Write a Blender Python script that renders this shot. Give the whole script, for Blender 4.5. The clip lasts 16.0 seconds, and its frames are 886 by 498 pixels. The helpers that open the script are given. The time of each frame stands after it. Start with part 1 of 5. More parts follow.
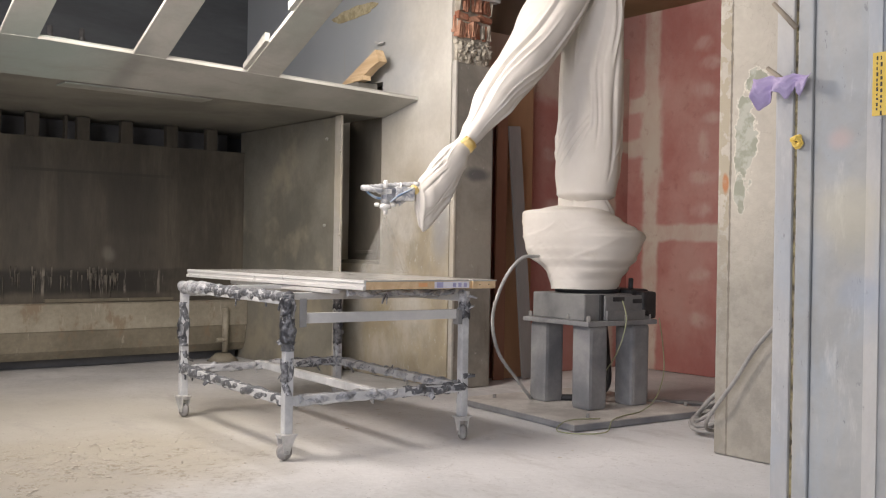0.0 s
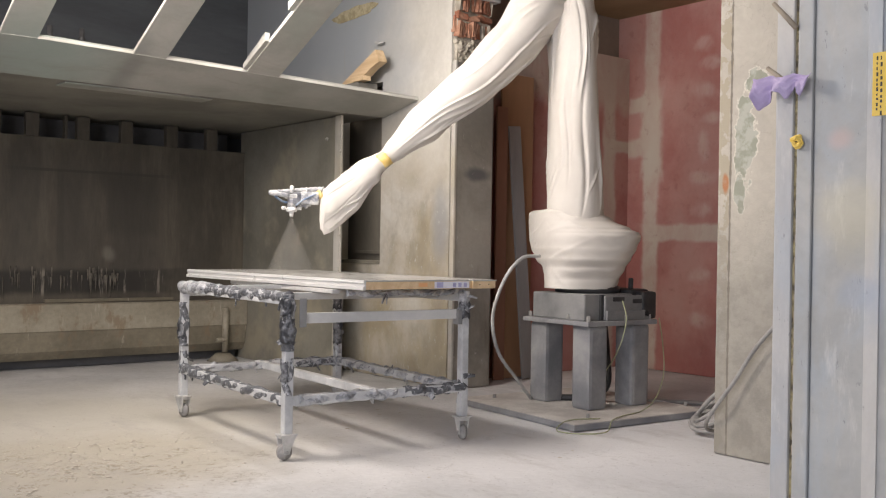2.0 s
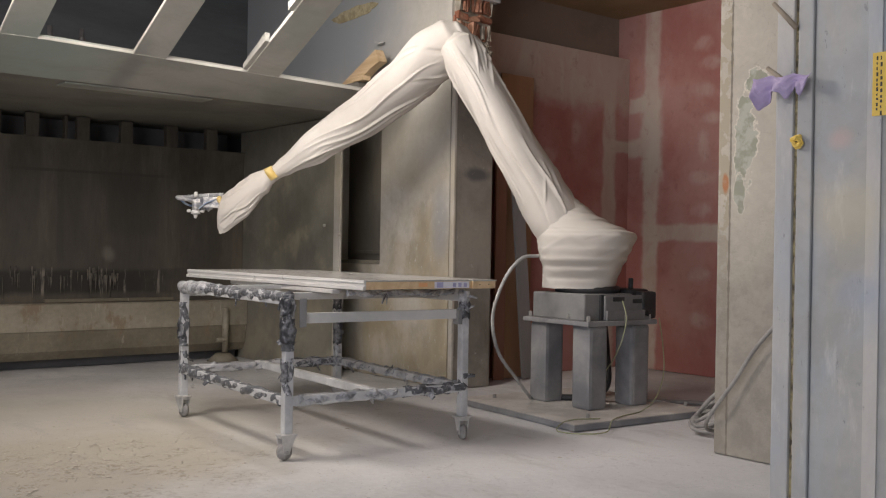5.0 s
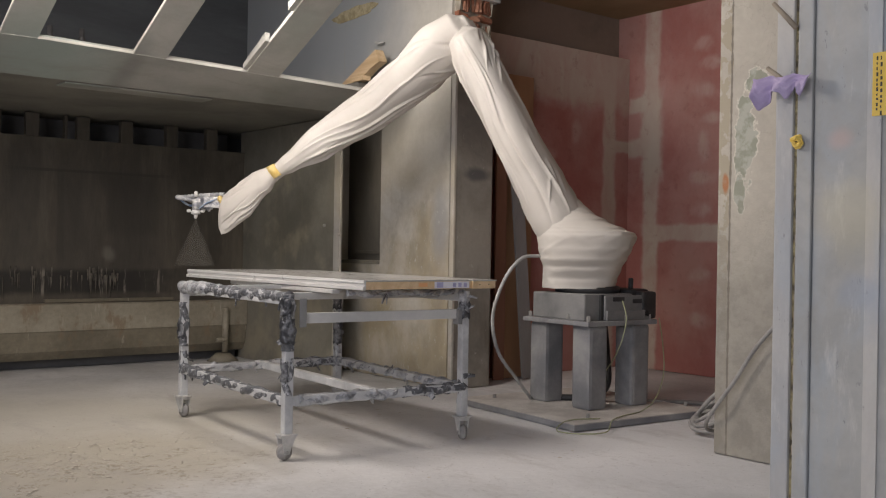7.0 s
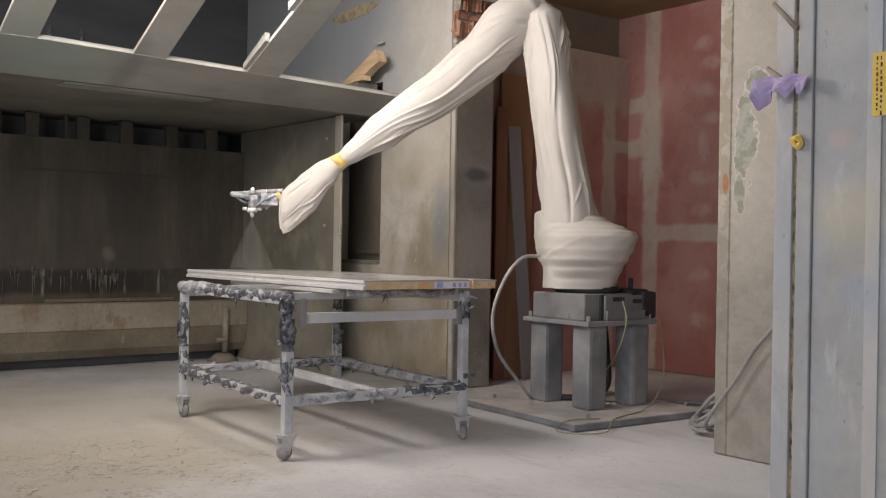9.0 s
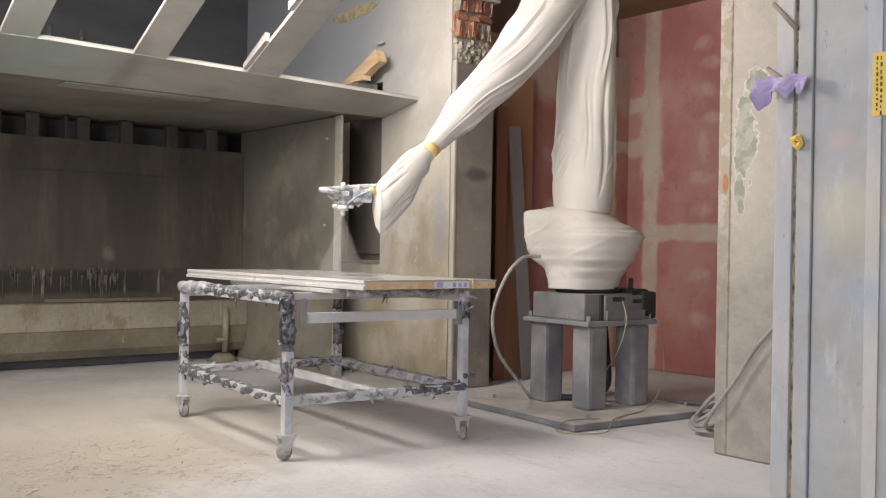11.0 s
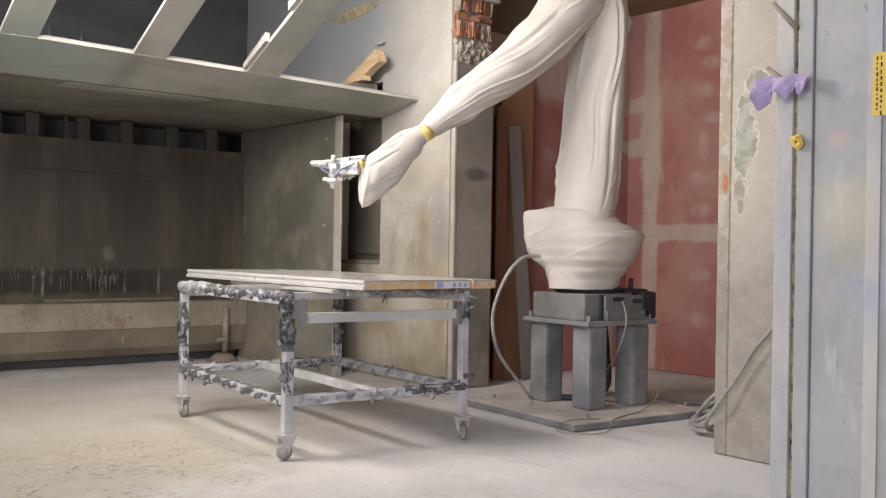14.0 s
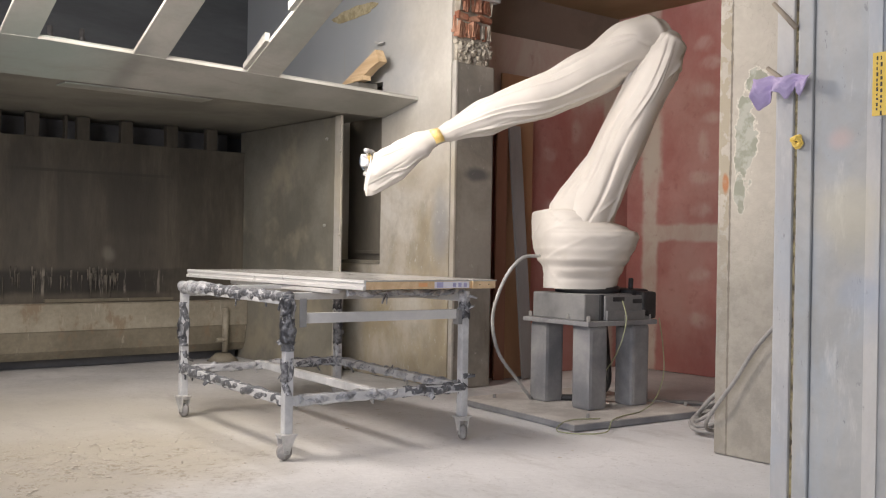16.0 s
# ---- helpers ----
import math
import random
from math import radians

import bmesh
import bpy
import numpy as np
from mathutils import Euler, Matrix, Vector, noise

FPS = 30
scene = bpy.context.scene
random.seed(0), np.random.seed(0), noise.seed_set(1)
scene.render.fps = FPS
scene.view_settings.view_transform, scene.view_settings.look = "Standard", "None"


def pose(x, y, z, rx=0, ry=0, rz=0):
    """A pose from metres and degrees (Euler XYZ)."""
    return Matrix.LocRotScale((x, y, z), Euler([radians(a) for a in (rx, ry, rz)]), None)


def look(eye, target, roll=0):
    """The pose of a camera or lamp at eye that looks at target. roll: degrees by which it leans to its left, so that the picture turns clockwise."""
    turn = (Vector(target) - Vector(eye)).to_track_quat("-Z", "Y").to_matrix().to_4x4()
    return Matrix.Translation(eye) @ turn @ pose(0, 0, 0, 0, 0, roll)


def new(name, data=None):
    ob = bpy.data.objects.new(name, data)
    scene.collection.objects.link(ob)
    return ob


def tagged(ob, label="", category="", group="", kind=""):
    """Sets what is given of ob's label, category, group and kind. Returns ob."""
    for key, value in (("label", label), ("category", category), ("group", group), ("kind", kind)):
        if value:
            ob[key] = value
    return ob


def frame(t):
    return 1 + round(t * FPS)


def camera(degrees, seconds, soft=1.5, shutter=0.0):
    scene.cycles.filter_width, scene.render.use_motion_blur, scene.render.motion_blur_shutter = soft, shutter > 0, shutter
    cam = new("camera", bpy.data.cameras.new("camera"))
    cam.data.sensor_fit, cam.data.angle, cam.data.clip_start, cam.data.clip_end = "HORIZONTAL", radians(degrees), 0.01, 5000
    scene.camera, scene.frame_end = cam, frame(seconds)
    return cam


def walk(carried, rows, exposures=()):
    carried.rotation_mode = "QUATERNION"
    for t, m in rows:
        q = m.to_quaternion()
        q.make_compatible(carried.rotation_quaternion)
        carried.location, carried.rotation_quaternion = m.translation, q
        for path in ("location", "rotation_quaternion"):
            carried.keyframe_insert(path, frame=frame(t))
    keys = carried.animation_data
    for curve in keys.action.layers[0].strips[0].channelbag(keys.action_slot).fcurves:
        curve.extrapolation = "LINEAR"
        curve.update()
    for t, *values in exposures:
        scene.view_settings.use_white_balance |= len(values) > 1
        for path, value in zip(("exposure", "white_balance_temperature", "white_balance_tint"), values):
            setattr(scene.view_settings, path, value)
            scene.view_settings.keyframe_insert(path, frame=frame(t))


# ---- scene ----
cam = camera(48.53, 16.0, soft=1.15, shutter=0.4)
EYE, YAW, PITCH = (0.0, 0.0, 1.1), radians(38.793), radians(-0.036)
AIM = (math.sin(YAW), math.cos(YAW), 1.1 + math.tan(PITCH))
VIEW = look(EYE, AIM, 0.974)
EXPOSURE = [(0.0, 0.0), (1.0, 0.02), (2.5, -0.03), (3.5, -0.17), (4.0, -0.36), (5.2, -0.55), (6.5, -0.62), (7.5, -0.62), (8.5, -0.57), (9.2, -0.52), (11.5, 0.05), (14.0, 0.0), (16.0, -0.02)]
walk(cam, [(0.0, VIEW), (16.0, VIEW)],
     exposures=[(t, e, 6500, 16) for t, e in EXPOSURE])

# ---------------------------------------------------------------- light
world = bpy.data.worlds.new("world")
scene.world = world
world.use_nodes = True
wn = world.node_tree
sky = wn.nodes.new("ShaderNodeTexSky")
sky.sky_type, sky.sun_disc = "NISHITA", False
sky.sun_elevation, sky.sun_rotation = radians(35), radians(200)
wn.nodes["Background"].inputs["Strength"].default_value = 0.08
wn.links.new(sky.outputs[0], wn.nodes["Background"].inputs["Color"])


def area_lamp(name, eye, target, sx, sy, watts, colour):
    data = bpy.data.lights.new(name, "AREA")
    data.shape, data.size, data.size_y, data.energy, data.color = "RECTANGLE", sx, sy, watts, colour
    ob = new(name, data)
    ob.matrix_world = look(eye, target)
    return ob


# tubes above the sloped booth roof, and daylight through the gate beside the view
area_lamp("tube_light_booth", (1.3, 5.0, 2.93), (3.6, 5.4, 1.0), 1.5, 0.70, 104, (1.0, 0.92, 0.80))
area_lamp("tube_light_roof", (2.95, 5.35, 3.07), (4.7, 5.0, 1.7), 1.2, 0.3, 46, (1.0, 0.95, 0.87))
area_lamp("gate_daylight", (-3.5, 0.4, 2.2), (4.0, 3.6, 0.7), 4.0, 2.7, 246, (0.915, 0.93, 1.0))

# ---------------------------------------------------------------- materials


class Nodes:
    """A short way to write a node material."""

    def __init__(self, name):
        self.m = bpy.data.materials.new(name)
        self.m.use_nodes = True
        self.t = self.m.node_tree
        self.bsdf = self.t.nodes["Principled BSDF"]
        self.co = self.t.nodes.new("ShaderNodeTexCoord").outputs["Object"]

    def node(self, kind, **inputs):
        n = self.t.nodes.new(kind)
        for key, value in inputs.items():
            self.put(n.inputs[key.replace("_", " ")], value)
        return n

    def put(self, socket, value):
        if isinstance(value, bpy.types.NodeSocket):
            self.t.links.new(value, socket)
        else:
            socket.default_value = value

    def math(self, op, a, b=0.0, c=0.0, clamp=False):
        n = self.t.nodes.new("ShaderNodeMath")
        n.operation, n.use_clamp = op, clamp
        for i, v in enumerate((a, b, c)):
            self.put(n.inputs[i], v)
        return n.outputs[0]

    def vmath(self, op, a, b=(0, 0, 0)):
        n = self.t.nodes.new("ShaderNodeVectorMath")
        n.operation = op
        self.put(n.inputs[0], a)
        self.put(n.inputs[1], b)
        return n.outputs["Value"] if op in ("LENGTH",) else n.outputs["Vector"]

    def noise(self, scale, detail=4.0, rough=0.55, stretch=(1, 1, 1), warp=0.0):
        v = self.vmath("MULTIPLY", self.co, stretch)
        n = self.node("ShaderNodeTexNoise", Vector=v, Scale=scale, Detail=detail, Roughness=rough, Distortion=warp)
        return n.outputs["Fac"]

    def step(self, value, lo, hi):
        n = self.node("ShaderNodeMapRange", Value=value)
        n.interpolation_type = "SMOOTHSTEP"
        n.inputs["From Min"].default_value, n.inputs["From Max"].default_value = lo, hi
        return n.outputs["Result"]

    def mix(self, fac, a, b, blend="MIX"):
        n = self.t.nodes.new("ShaderNodeMix")
        n.data_type, n.blend_type = "RGBA", blend
        self.put(n.inputs[0], fac)
        for i, v in ((6, a), (7, b)):
            self.put(n.inputs[i], (*v, 1) if isinstance(v, tuple) and len(v) == 3 else v)
        return n.outputs[2]

    def grey(self, value):
        n = self.t.nodes.new("ShaderNodeCombineColor")
        for i in range(3):
            self.put(n.inputs[i], value)
        return n.outputs[0]

    def blob(self, centre, half, soft=0.15, wobble=0.5, scale=9.0, boxy=True):
        """1 inside a box or ellipse round centre, with an uneven edge."""
        v = self.vmath("DIVIDE", self.vmath("SUBTRACT", self.co, centre), half)
        if boxy:
            a = self.vmath("ABSOLUTE", v)
            s = self.t.nodes.new("ShaderNodeSeparateXYZ")
            self.put(s.inputs[0], a)
            d = self.math("MAXIMUM", self.math("MAXIMUM", s.outputs[0], s.outputs[1]), s.outputs[2])
        else:
            d = self.vmath("LENGTH", v)
        n = self.math("MULTIPLY", self.math("SUBTRACT", self.noise(scale, 5), 0.5), wobble * 2)
        return self.step(self.math("ADD", d, n), 1 + soft, 1 - soft)

    def bump(self, height, strength=0.3, distance=0.01):
        b = self.node("ShaderNodeBump", Height=height, Strength=strength, Distance=distance)
        self.t.links.new(b.outputs[0], self.bsdf.inputs["Normal"])

    def done(self, colour, rough=0.7, metal=0.0):
        self.put(self.bsdf.inputs["Base Color"], (*colour, 1) if isinstance(colour, tuple) else colour)
        self.put(self.bsdf.inputs["Roughness"], rough)
        self.put(self.bsdf.inputs["Metallic"], metal)
        return self.m


def surface(name, a, b, scale=2.0, rough=0.75, metal=0.0, grain=40.0, grain_amount=0.25, bump=0.25, stretch=(1, 1, 1), lo=0.35, hi=0.65, marks=None):
    """Two colours in large clouds, darkened by fine grain, with relief."""
    n = Nodes(name)
    col = n.mix(n.step(n.noise(scale, 6, 0.6, stretch, 0.3), lo, hi), a, b)
    fine = n.noise(grain, 5, 0.65, stretch)
    col = n.mix(1.0, col, n.grey(n.math("MULTIPLY_ADD", fine, grain_amount * 2, 1 - grain_amount)), "MULTIPLY")
    if marks:
        col = marks(n, col)
    n.bump(fine, bump, 0.006)
    return n.done(col, n.math("MULTIPLY_ADD", fine, 0.2, rough - 0.1, clamp=True), metal)


def floor_marks(n, col):
    dirt = n.blob((1.6, 4.9, 0), (0.95, 0.75, 9), 0.5, 0.7, 2.2, False)
    crumbs = n.math("MULTIPLY", n.step(n.noise(22, 8, 0.75, (1, 1, 1), 0.6), 0.50, 0.58), n.step(n.noise(3.0, 4, 0.6), 0.45, 0.56))
    col = n.mix(n.math("MULTIPLY", dirt, 0.75), col, (0.36, 0.32, 0.255))
    col = n.mix(n.math("MULTIPLY", n.math("MULTIPLY", dirt, crumbs), 0.9), col, (0.17, 0.135, 0.09))
    # warm tone painted at the lamp's pool, darkened to hold its brightness down
    warm_pool_tone = n.blob((1.9, 6.0, 0), (1.3, 1.6, 9), 0.6, 0.4, 1.5, False)
    col = n.mix(n.math("MULTIPLY", warm_pool_tone, 0.7), col, (0.46, 0.43, 0.35))
    # pale dust, whitened further to carry the daylight near the robot
    dust = n.blob((4.6, 3.9, 0), (1.7, 1.5, 9), 0.6, 0.5, 1.6, False)
    col = n.mix(n.math("MULTIPLY", dust, 0.65), col, (0.72, 0.715, 0.725))
    flake = n.math("MULTIPLY", n.step(n.noise(11, 8, 0.7, (1, 1, 1), 0.8), 0.56, 0.60), n.step(n.noise(1.8, 4, 0.6), 0.47, 0.6))
    col = n.mix(n.math("MULTIPLY", flake, 0.28), col, (0.40, 0.385, 0.37))
    rows = n.step(n.noise(3.2, 7, 0.7, (1, 0.35, 1)), 0.52, 0.7)
    col = n.mix(n.math("MULTIPLY", rows, 0.35), col, (0.34, 0.32, 0.30))
    return n.mix(n.math("MULTIPLY", n.step(n.noise(60, 2), 0.68, 0.72), 0.5), col, (0.22, 0.2, 0.18))


def sheet_marks(n, col):
    runs = n.step(n.noise(5, 6, 0.65, (1, 1, 0.18)), 0.5, 0.72)
    col = n.mix(n.math("MULTIPLY", runs, 0.45), col, (0.30, 0.27, 0.20))
    low = n.step(n.noise(1.6, 4, 0.6), 0.46, 0.62)
    return n.mix(n.math("MULTIPLY", low, 0.5), col, (0.50, 0.44, 0.32))


def hood_marks(n, col):
    green = n.step(n.noise(0.9, 4, 0.6), 0.5, 0.68)
    col = n.mix(n.math("MULTIPLY", green, 0.3), col, (0.36, 0.42, 0.37))
    col = n.mix(n.math("MULTIPLY", n.blob((2.0, 6.6, 2.3), (0.4, 0.5, 0.5), 0.8, 0.4, 2.0, False), 0.5), col, (0.34, 0.45, 0.41))
    col = n.mix(n.math("MULTIPLY", n.blob((2.52, 6.6, 2.3), (0.07, 0.3, 0.5), 0.7, 0.4, 4.0, False), 0.5), col, (0.20, 0.19, 0.18))
    smear = n.step(n.noise(5, 6, 0.65, (0.35, 1, 1), 0.6), 0.5, 0.7)
    return n.mix(n.math("MULTIPLY", smear, 0.3), col, (0.27, 0.245, 0.20))


def wall_marks(n, col):
    # shade above the hood, painted as a blue-grey blob
    loft_shade = n.blob((4.86, 8.45, 3.45), (1, 1.75, 1.0), 0.35, 0.25, 2.0)
    col = n.mix(n.math("MULTIPLY", loft_shade, 0.9), col, (0.33, 0.365, 0.40))
    ochre = n.step(n.noise(2.0, 5, 0.6, (1, 1, 0.8), 0.3), 0.30, 0.66)
    low = n.blob((4.86, 6.4, 0.75), (1, 1.2, 1.05), 0.5, 0.3, 2.0)
    col = n.mix(n.math("MULTIPLY", n.math("MULTIPLY", ochre, low), 0.8), col, (0.36, 0.29, 0.17))
    grey = n.step(n.noise(4.0, 7, 0.68, (1, 1, 0.7), 0.2), 0.44, 0.70)
    col = n.mix(n.math("MULTIPLY", n.math("MULTIPLY", grey, low), 0.5), col, (0.27, 0.245, 0.19))
    blue = n.blob((4.86, 6.08, 1.28), (1, 0.10, 0.28), 0.7, 0.5, 3.0, False)
    col = n.mix(n.math("MULTIPLY", blue, 0.65), col, (0.30, 0.315, 0.335))
    flecks = n.math("MULTIPLY", n.step(n.noise(24, 6, 0.75, (1, 1, 0.6), 0.6), 0.60, 0.66), low)
    col = n.mix(n.math("MULTIPLY", flecks, 0.6), col, (0.60, 0.585, 0.54))
    runs = n.step(n.noise(14, 6, 0.7, (1, 1, 0.06)), 0.58, 0.68)
    return n.mix(n.math("MULTIPLY", runs, 0.25), col, (0.38, 0.35, 0.28))


def back_marks(n, col):
    runs = n.step(n.noise(4, 7, 0.7, (1, 1, 0.12)), 0.45, 0.75)
    col = n.mix(n.math("MULTIPLY", runs, 0.75), col, (0.165, 0.143, 0.108))
    soot = n.step(n.noise(2.0, 6, 0.65, (1, 1, 0.5), 0.8), 0.5, 0.66)
    col = n.mix(n.math("MULTIPLY", soot, 0.6), col, (0.06, 0.052, 0.042))
    for cx, hx in ((2.9, 0.18), (3.45, 0.24), (2.45, 0.16)):
        col = n.mix(n.math("MULTIPLY", n.blob((cx, 8.7, 1.3), (hx, 1, 0.45), 0.5, 0.5, 3.0), 0.5), col, (0.055, 0.05, 0.042))
    col = n.mix(n.math("MULTIPLY", n.blob((3.18, 8.7, 1.0), (0.05, 1, 0.06), 0.6, 0.6, 8, False), 0.3), col, (0.3, 0.28, 0.24))
    for c, h, f in (((3.38, 8.7, 1.45), (0.24, 1, 0.27), 0.55), ((3.02, 8.7, 1.72), (0.64, 1, 0.012), 0.6), ((2.75, 8.7, 1.35), (0.03, 1, 0.38), 0.4)):
        col = n.mix(n.math("MULTIPLY", n.blob(c, h, 0.3, 0.25, 4.0), f), col, (0.04, 0.036, 0.03))
    drips = n.step(n.noise(16, 5, 0.7, (1, 1, 0.09)), 0.56, 0.64)
    # near-black band painted for the unlit gap behind the drips
    band = n.blob((2.6, 8.7, 0.755), (1.1, 1, 0.10), 0.3, 0.35, 5)
    return n.mix(n.math("MULTIPLY", band, 0.85), col, n.mix(drips, (0.02, 0.018, 0.016), (0.28, 0.25, 0.21)))


def trough_marks(n, col):
    stain = n.step(n.noise(6, 7, 0.7, (1, 1, 0.5)), 0.56, 0.66)
    col = n.mix(n.math("MULTIPLY", stain, 0.75), col, (0.23, 0.17, 0.11))
    return n.mix(n.math("MULTIPLY", n.step(n.noise(18, 4, 0.7, (1, 1, 0.15)), 0.62, 0.7), 0.4), col, (0.5, 0.46, 0.38))


COMPOUND = (0.56, 0.51, 0.43)


def board_marks(bands, spots):
    def marks(n, col):
        smear = n.step(n.noise(4, 6, 0.65, (1, 1, 0.5), 0.8), 0.35, 0.65)
        for c, h in bands:
            col = n.mix(n.math("MULTIPLY", n.blob(c, h, 0.3, 0.5, 5.0), n.math("MULTIPLY_ADD", smear, 0.35, 0.6)), col, COMPOUND)
        for c, h in spots:
            col = n.mix(n.math("MULTIPLY", n.blob(c, h, 0.6, 0.9, 8.0, False), n.math("MULTIPLY_ADD", smear, 0.5, 0.25)), col, (0.55, 0.42, 0.37))
        dust = n.step(n.noise(2.2, 6, 0.65, (1, 1, 0.6)), 0.42, 0.75)
        col = n.mix(n.math("MULTIPLY", dust, 0.4), col, (0.46, 0.30, 0.26))
        return n.mix(n.math("MULTIPLY", n.step(n.noise(9, 6, 0.7), 0.56, 0.7), 0.3), col, (0.25, 0.08, 0.07))
    return marks


def pillar_marks(n, col):
    for c, h in (((4.56, 3.03, 2.0), (1, 0.06, 0.085)), ((4.56, 3.10, 1.70), (1, 0.062, 0.22)), ((4.56, 3.13, 1.42), (1, 0.032, 0.09))):
        col = n.mix(n.blob(c, (h[0], h[1] * 1.12, h[2] * 1.06), 0.05, 1.0, 15.0, False), col, (0.66, 0.625, 0.54))
        peel = n.blob(c, h, 0.035, 1.0, 15.0, False)
        col = n.mix(peel, col, n.mix(n.step(n.noise(13, 5), 0.42, 0.58), (0.32, 0.33, 0.26), (0.45, 0.455, 0.39)))
    crack = n.step(n.math("ABSOLUTE", n.math("SUBTRACT", n.noise(2.6, 5, 0.6, (1, 1, 0.8), 0.6), 0.5)), 0.006, 0.0)
    col = n.mix(n.math("MULTIPLY", crack, 0.25), col, (0.30, 0.26, 0.20))
    edge = n.blob((4.56, 3.25, 1.2), (1, 0.06, 3), 0.2, 0.5, 10.0)
    flake = n.step(n.noise(11, 5, 0.6), 0.44, 0.5)
    col = n.mix(n.math("MULTIPLY", edge, flake), col, (0.42, 0.37, 0.28))
    rust = n.blob((4.56, 3.22, 1.48), (1, 0.02, 0.05), 0.3, 0.5, 12, False)
    col = n.mix(rust, col, (0.45, 0.2, 0.09))
    low = n.blob((4.56, 3.05, 0.15), (1, 0.6, 1.0), 0.35, 0.35, 2.5)
    grime = n.mix(n.step(n.noise(7, 7, 0.7), 0.4, 0.62), (0.255, 0.24, 0.205), (0.325, 0.305, 0.265))
    col = n.mix(n.math("MULTIPLY", low, 0.85), col, grime)
    seam = n.blob((4.56, 3.19, 1.3), (1, 0.006, 2.4), 0.4, 1.6, 16)
    col = n.mix(n.math("MULTIPLY", seam, 0.8), col, (0.17, 0.15, 0.12))
    soot = n.step(n.noise(5, 6, 0.7), 0.55, 0.72)
    return n.mix(n.math("MULTIPLY", soot, 0.4), col, (0.40, 0.37, 0.30))


def door_marks(n, col):
    cloud = n.step(n.noise(3.5, 6, 0.65, (1, 1, 0.45), 0.6), 0.42, 0.66)
    col = n.mix(n.math("MULTIPLY", cloud, 0.5), col, (0.395, 0.45, 0.50))
    wipe = n.step(n.noise(7, 7, 0.72, (1, 1.4, 0.3)), 0.55, 0.72)
    col = n.mix(n.math("MULTIPLY", wipe, 0.45), col, (0.70, 0.70, 0.66))
    specks = n.step(n.noise(26, 6, 0.75, (1, 1, 0.45)), 0.635, 0.68)
    col = n.mix(n.math("MULTIPLY", specks, 0.55), col, (0.16, 0.16, 0.17))
    for c, h, paint in (((3.8, 2.08, 1.25), (1, 0.12, 0.14), (0.58, 0.53, 0.36)), ((3.8, 2.13, 1.58), (1, 0.05, 0.04), (0.62, 0.42, 0.36)), ((3.8, 2.02, 0.95), (1, 0.1, 0.06), (0.34, 0.40, 0.50))):
        col = n.mix(n.math("MULTIPLY", n.blob(c, h, 0.6, 0.7, 7, False), 0.4), col, paint)
    return col


def cloth_marks(n, col):
    dust = n.step(n.noise(1.7, 5, 0.6), 0.4, 0.7)
    col = n.mix(n.math("MULTIPLY", dust, 0.22), col, (0.66, 0.62, 0.55))
    return n.mix(n.math("MULTIPLY", n.step(n.noise(3, 6, 0.7), 0.6, 0.75), 0.3), col, (0.58, 0.52, 0.43))


M_FLOOR = surface("dusty_concrete", (0.50, 0.50, 0.50), (0.63, 0.625, 0.62), 1.1, 0.85, 0, 26, 0.2, 0.55, marks=floor_marks)
M_SHEET = surface("sprayed_sheet_metal", (0.19, 0.182, 0.152), (0.295, 0.28, 0.232), 1.3, 0.5, 0.15, 30, 0.18, 0.15, marks=sheet_marks)
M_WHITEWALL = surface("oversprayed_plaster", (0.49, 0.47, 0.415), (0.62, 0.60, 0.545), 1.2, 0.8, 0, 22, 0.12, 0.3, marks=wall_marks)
M_HOOD = surface("grey_hood_panel", (0.335, 0.335, 0.30), (0.45, 0.44, 0.405), 1.3, 0.55, 0, 30, 0.1, 0.12, marks=hood_marks)
# ceiling panel grey, darker than the hood
M_SOFFIT = surface("dark_soffit_panel", (0.19, 0.183, 0.16), (0.30, 0.288, 0.25), 0.9, 0.6, 0, 24, 0.12, 0.1)
M_POST = surface("grey_corner_bead", (0.40, 0.39, 0.35), (0.54, 0.52, 0.47), 3, 0.6, 0, 40, 0.1, 0.2, marks=sheet_marks)
M_WHITETRIM = surface("white_edge_trim", (0.50, 0.49, 0.45), (0.62, 0.61, 0.56), 3, 0.5, 0, 40, 0.06, 0.1)
M_BACK = surface("paint_caked_back_wall", (0.062, 0.054, 0.042), (0.115, 0.10, 0.076), 1.4, 0.6, 0, 22, 0.42, 0.5, (1, 1, 0.35), marks=back_marks)
# darkness of the unlit gap and loft is put into these two colours
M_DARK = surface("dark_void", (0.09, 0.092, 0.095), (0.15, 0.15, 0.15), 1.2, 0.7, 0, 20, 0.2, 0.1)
M_LOFT = surface("blue_grey_loft_void", (0.075, 0.082, 0.09), (0.125, 0.135, 0.145), 1.2, 0.7, 0, 20, 0.2, 0.1, (0.3, 1, 1.5))
M_RECESS = surface("brown_recess_board", (0.20, 0.18, 0.145), (0.30, 0.27, 0.215), 1.5, 0.6, 0, 20, 0.2, 0.2, (1, 1, 0.3))
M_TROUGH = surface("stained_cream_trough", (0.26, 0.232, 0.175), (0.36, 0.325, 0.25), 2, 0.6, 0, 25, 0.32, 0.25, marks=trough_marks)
# same stained cream in a darker tone, for the belly and the ledge
M_TROUGH2 = surface("dark_stained_trough_belly", (0.16, 0.14, 0.10), (0.245, 0.215, 0.155), 2, 0.6, 0, 25, 0.32, 0.25, marks=trough_marks)


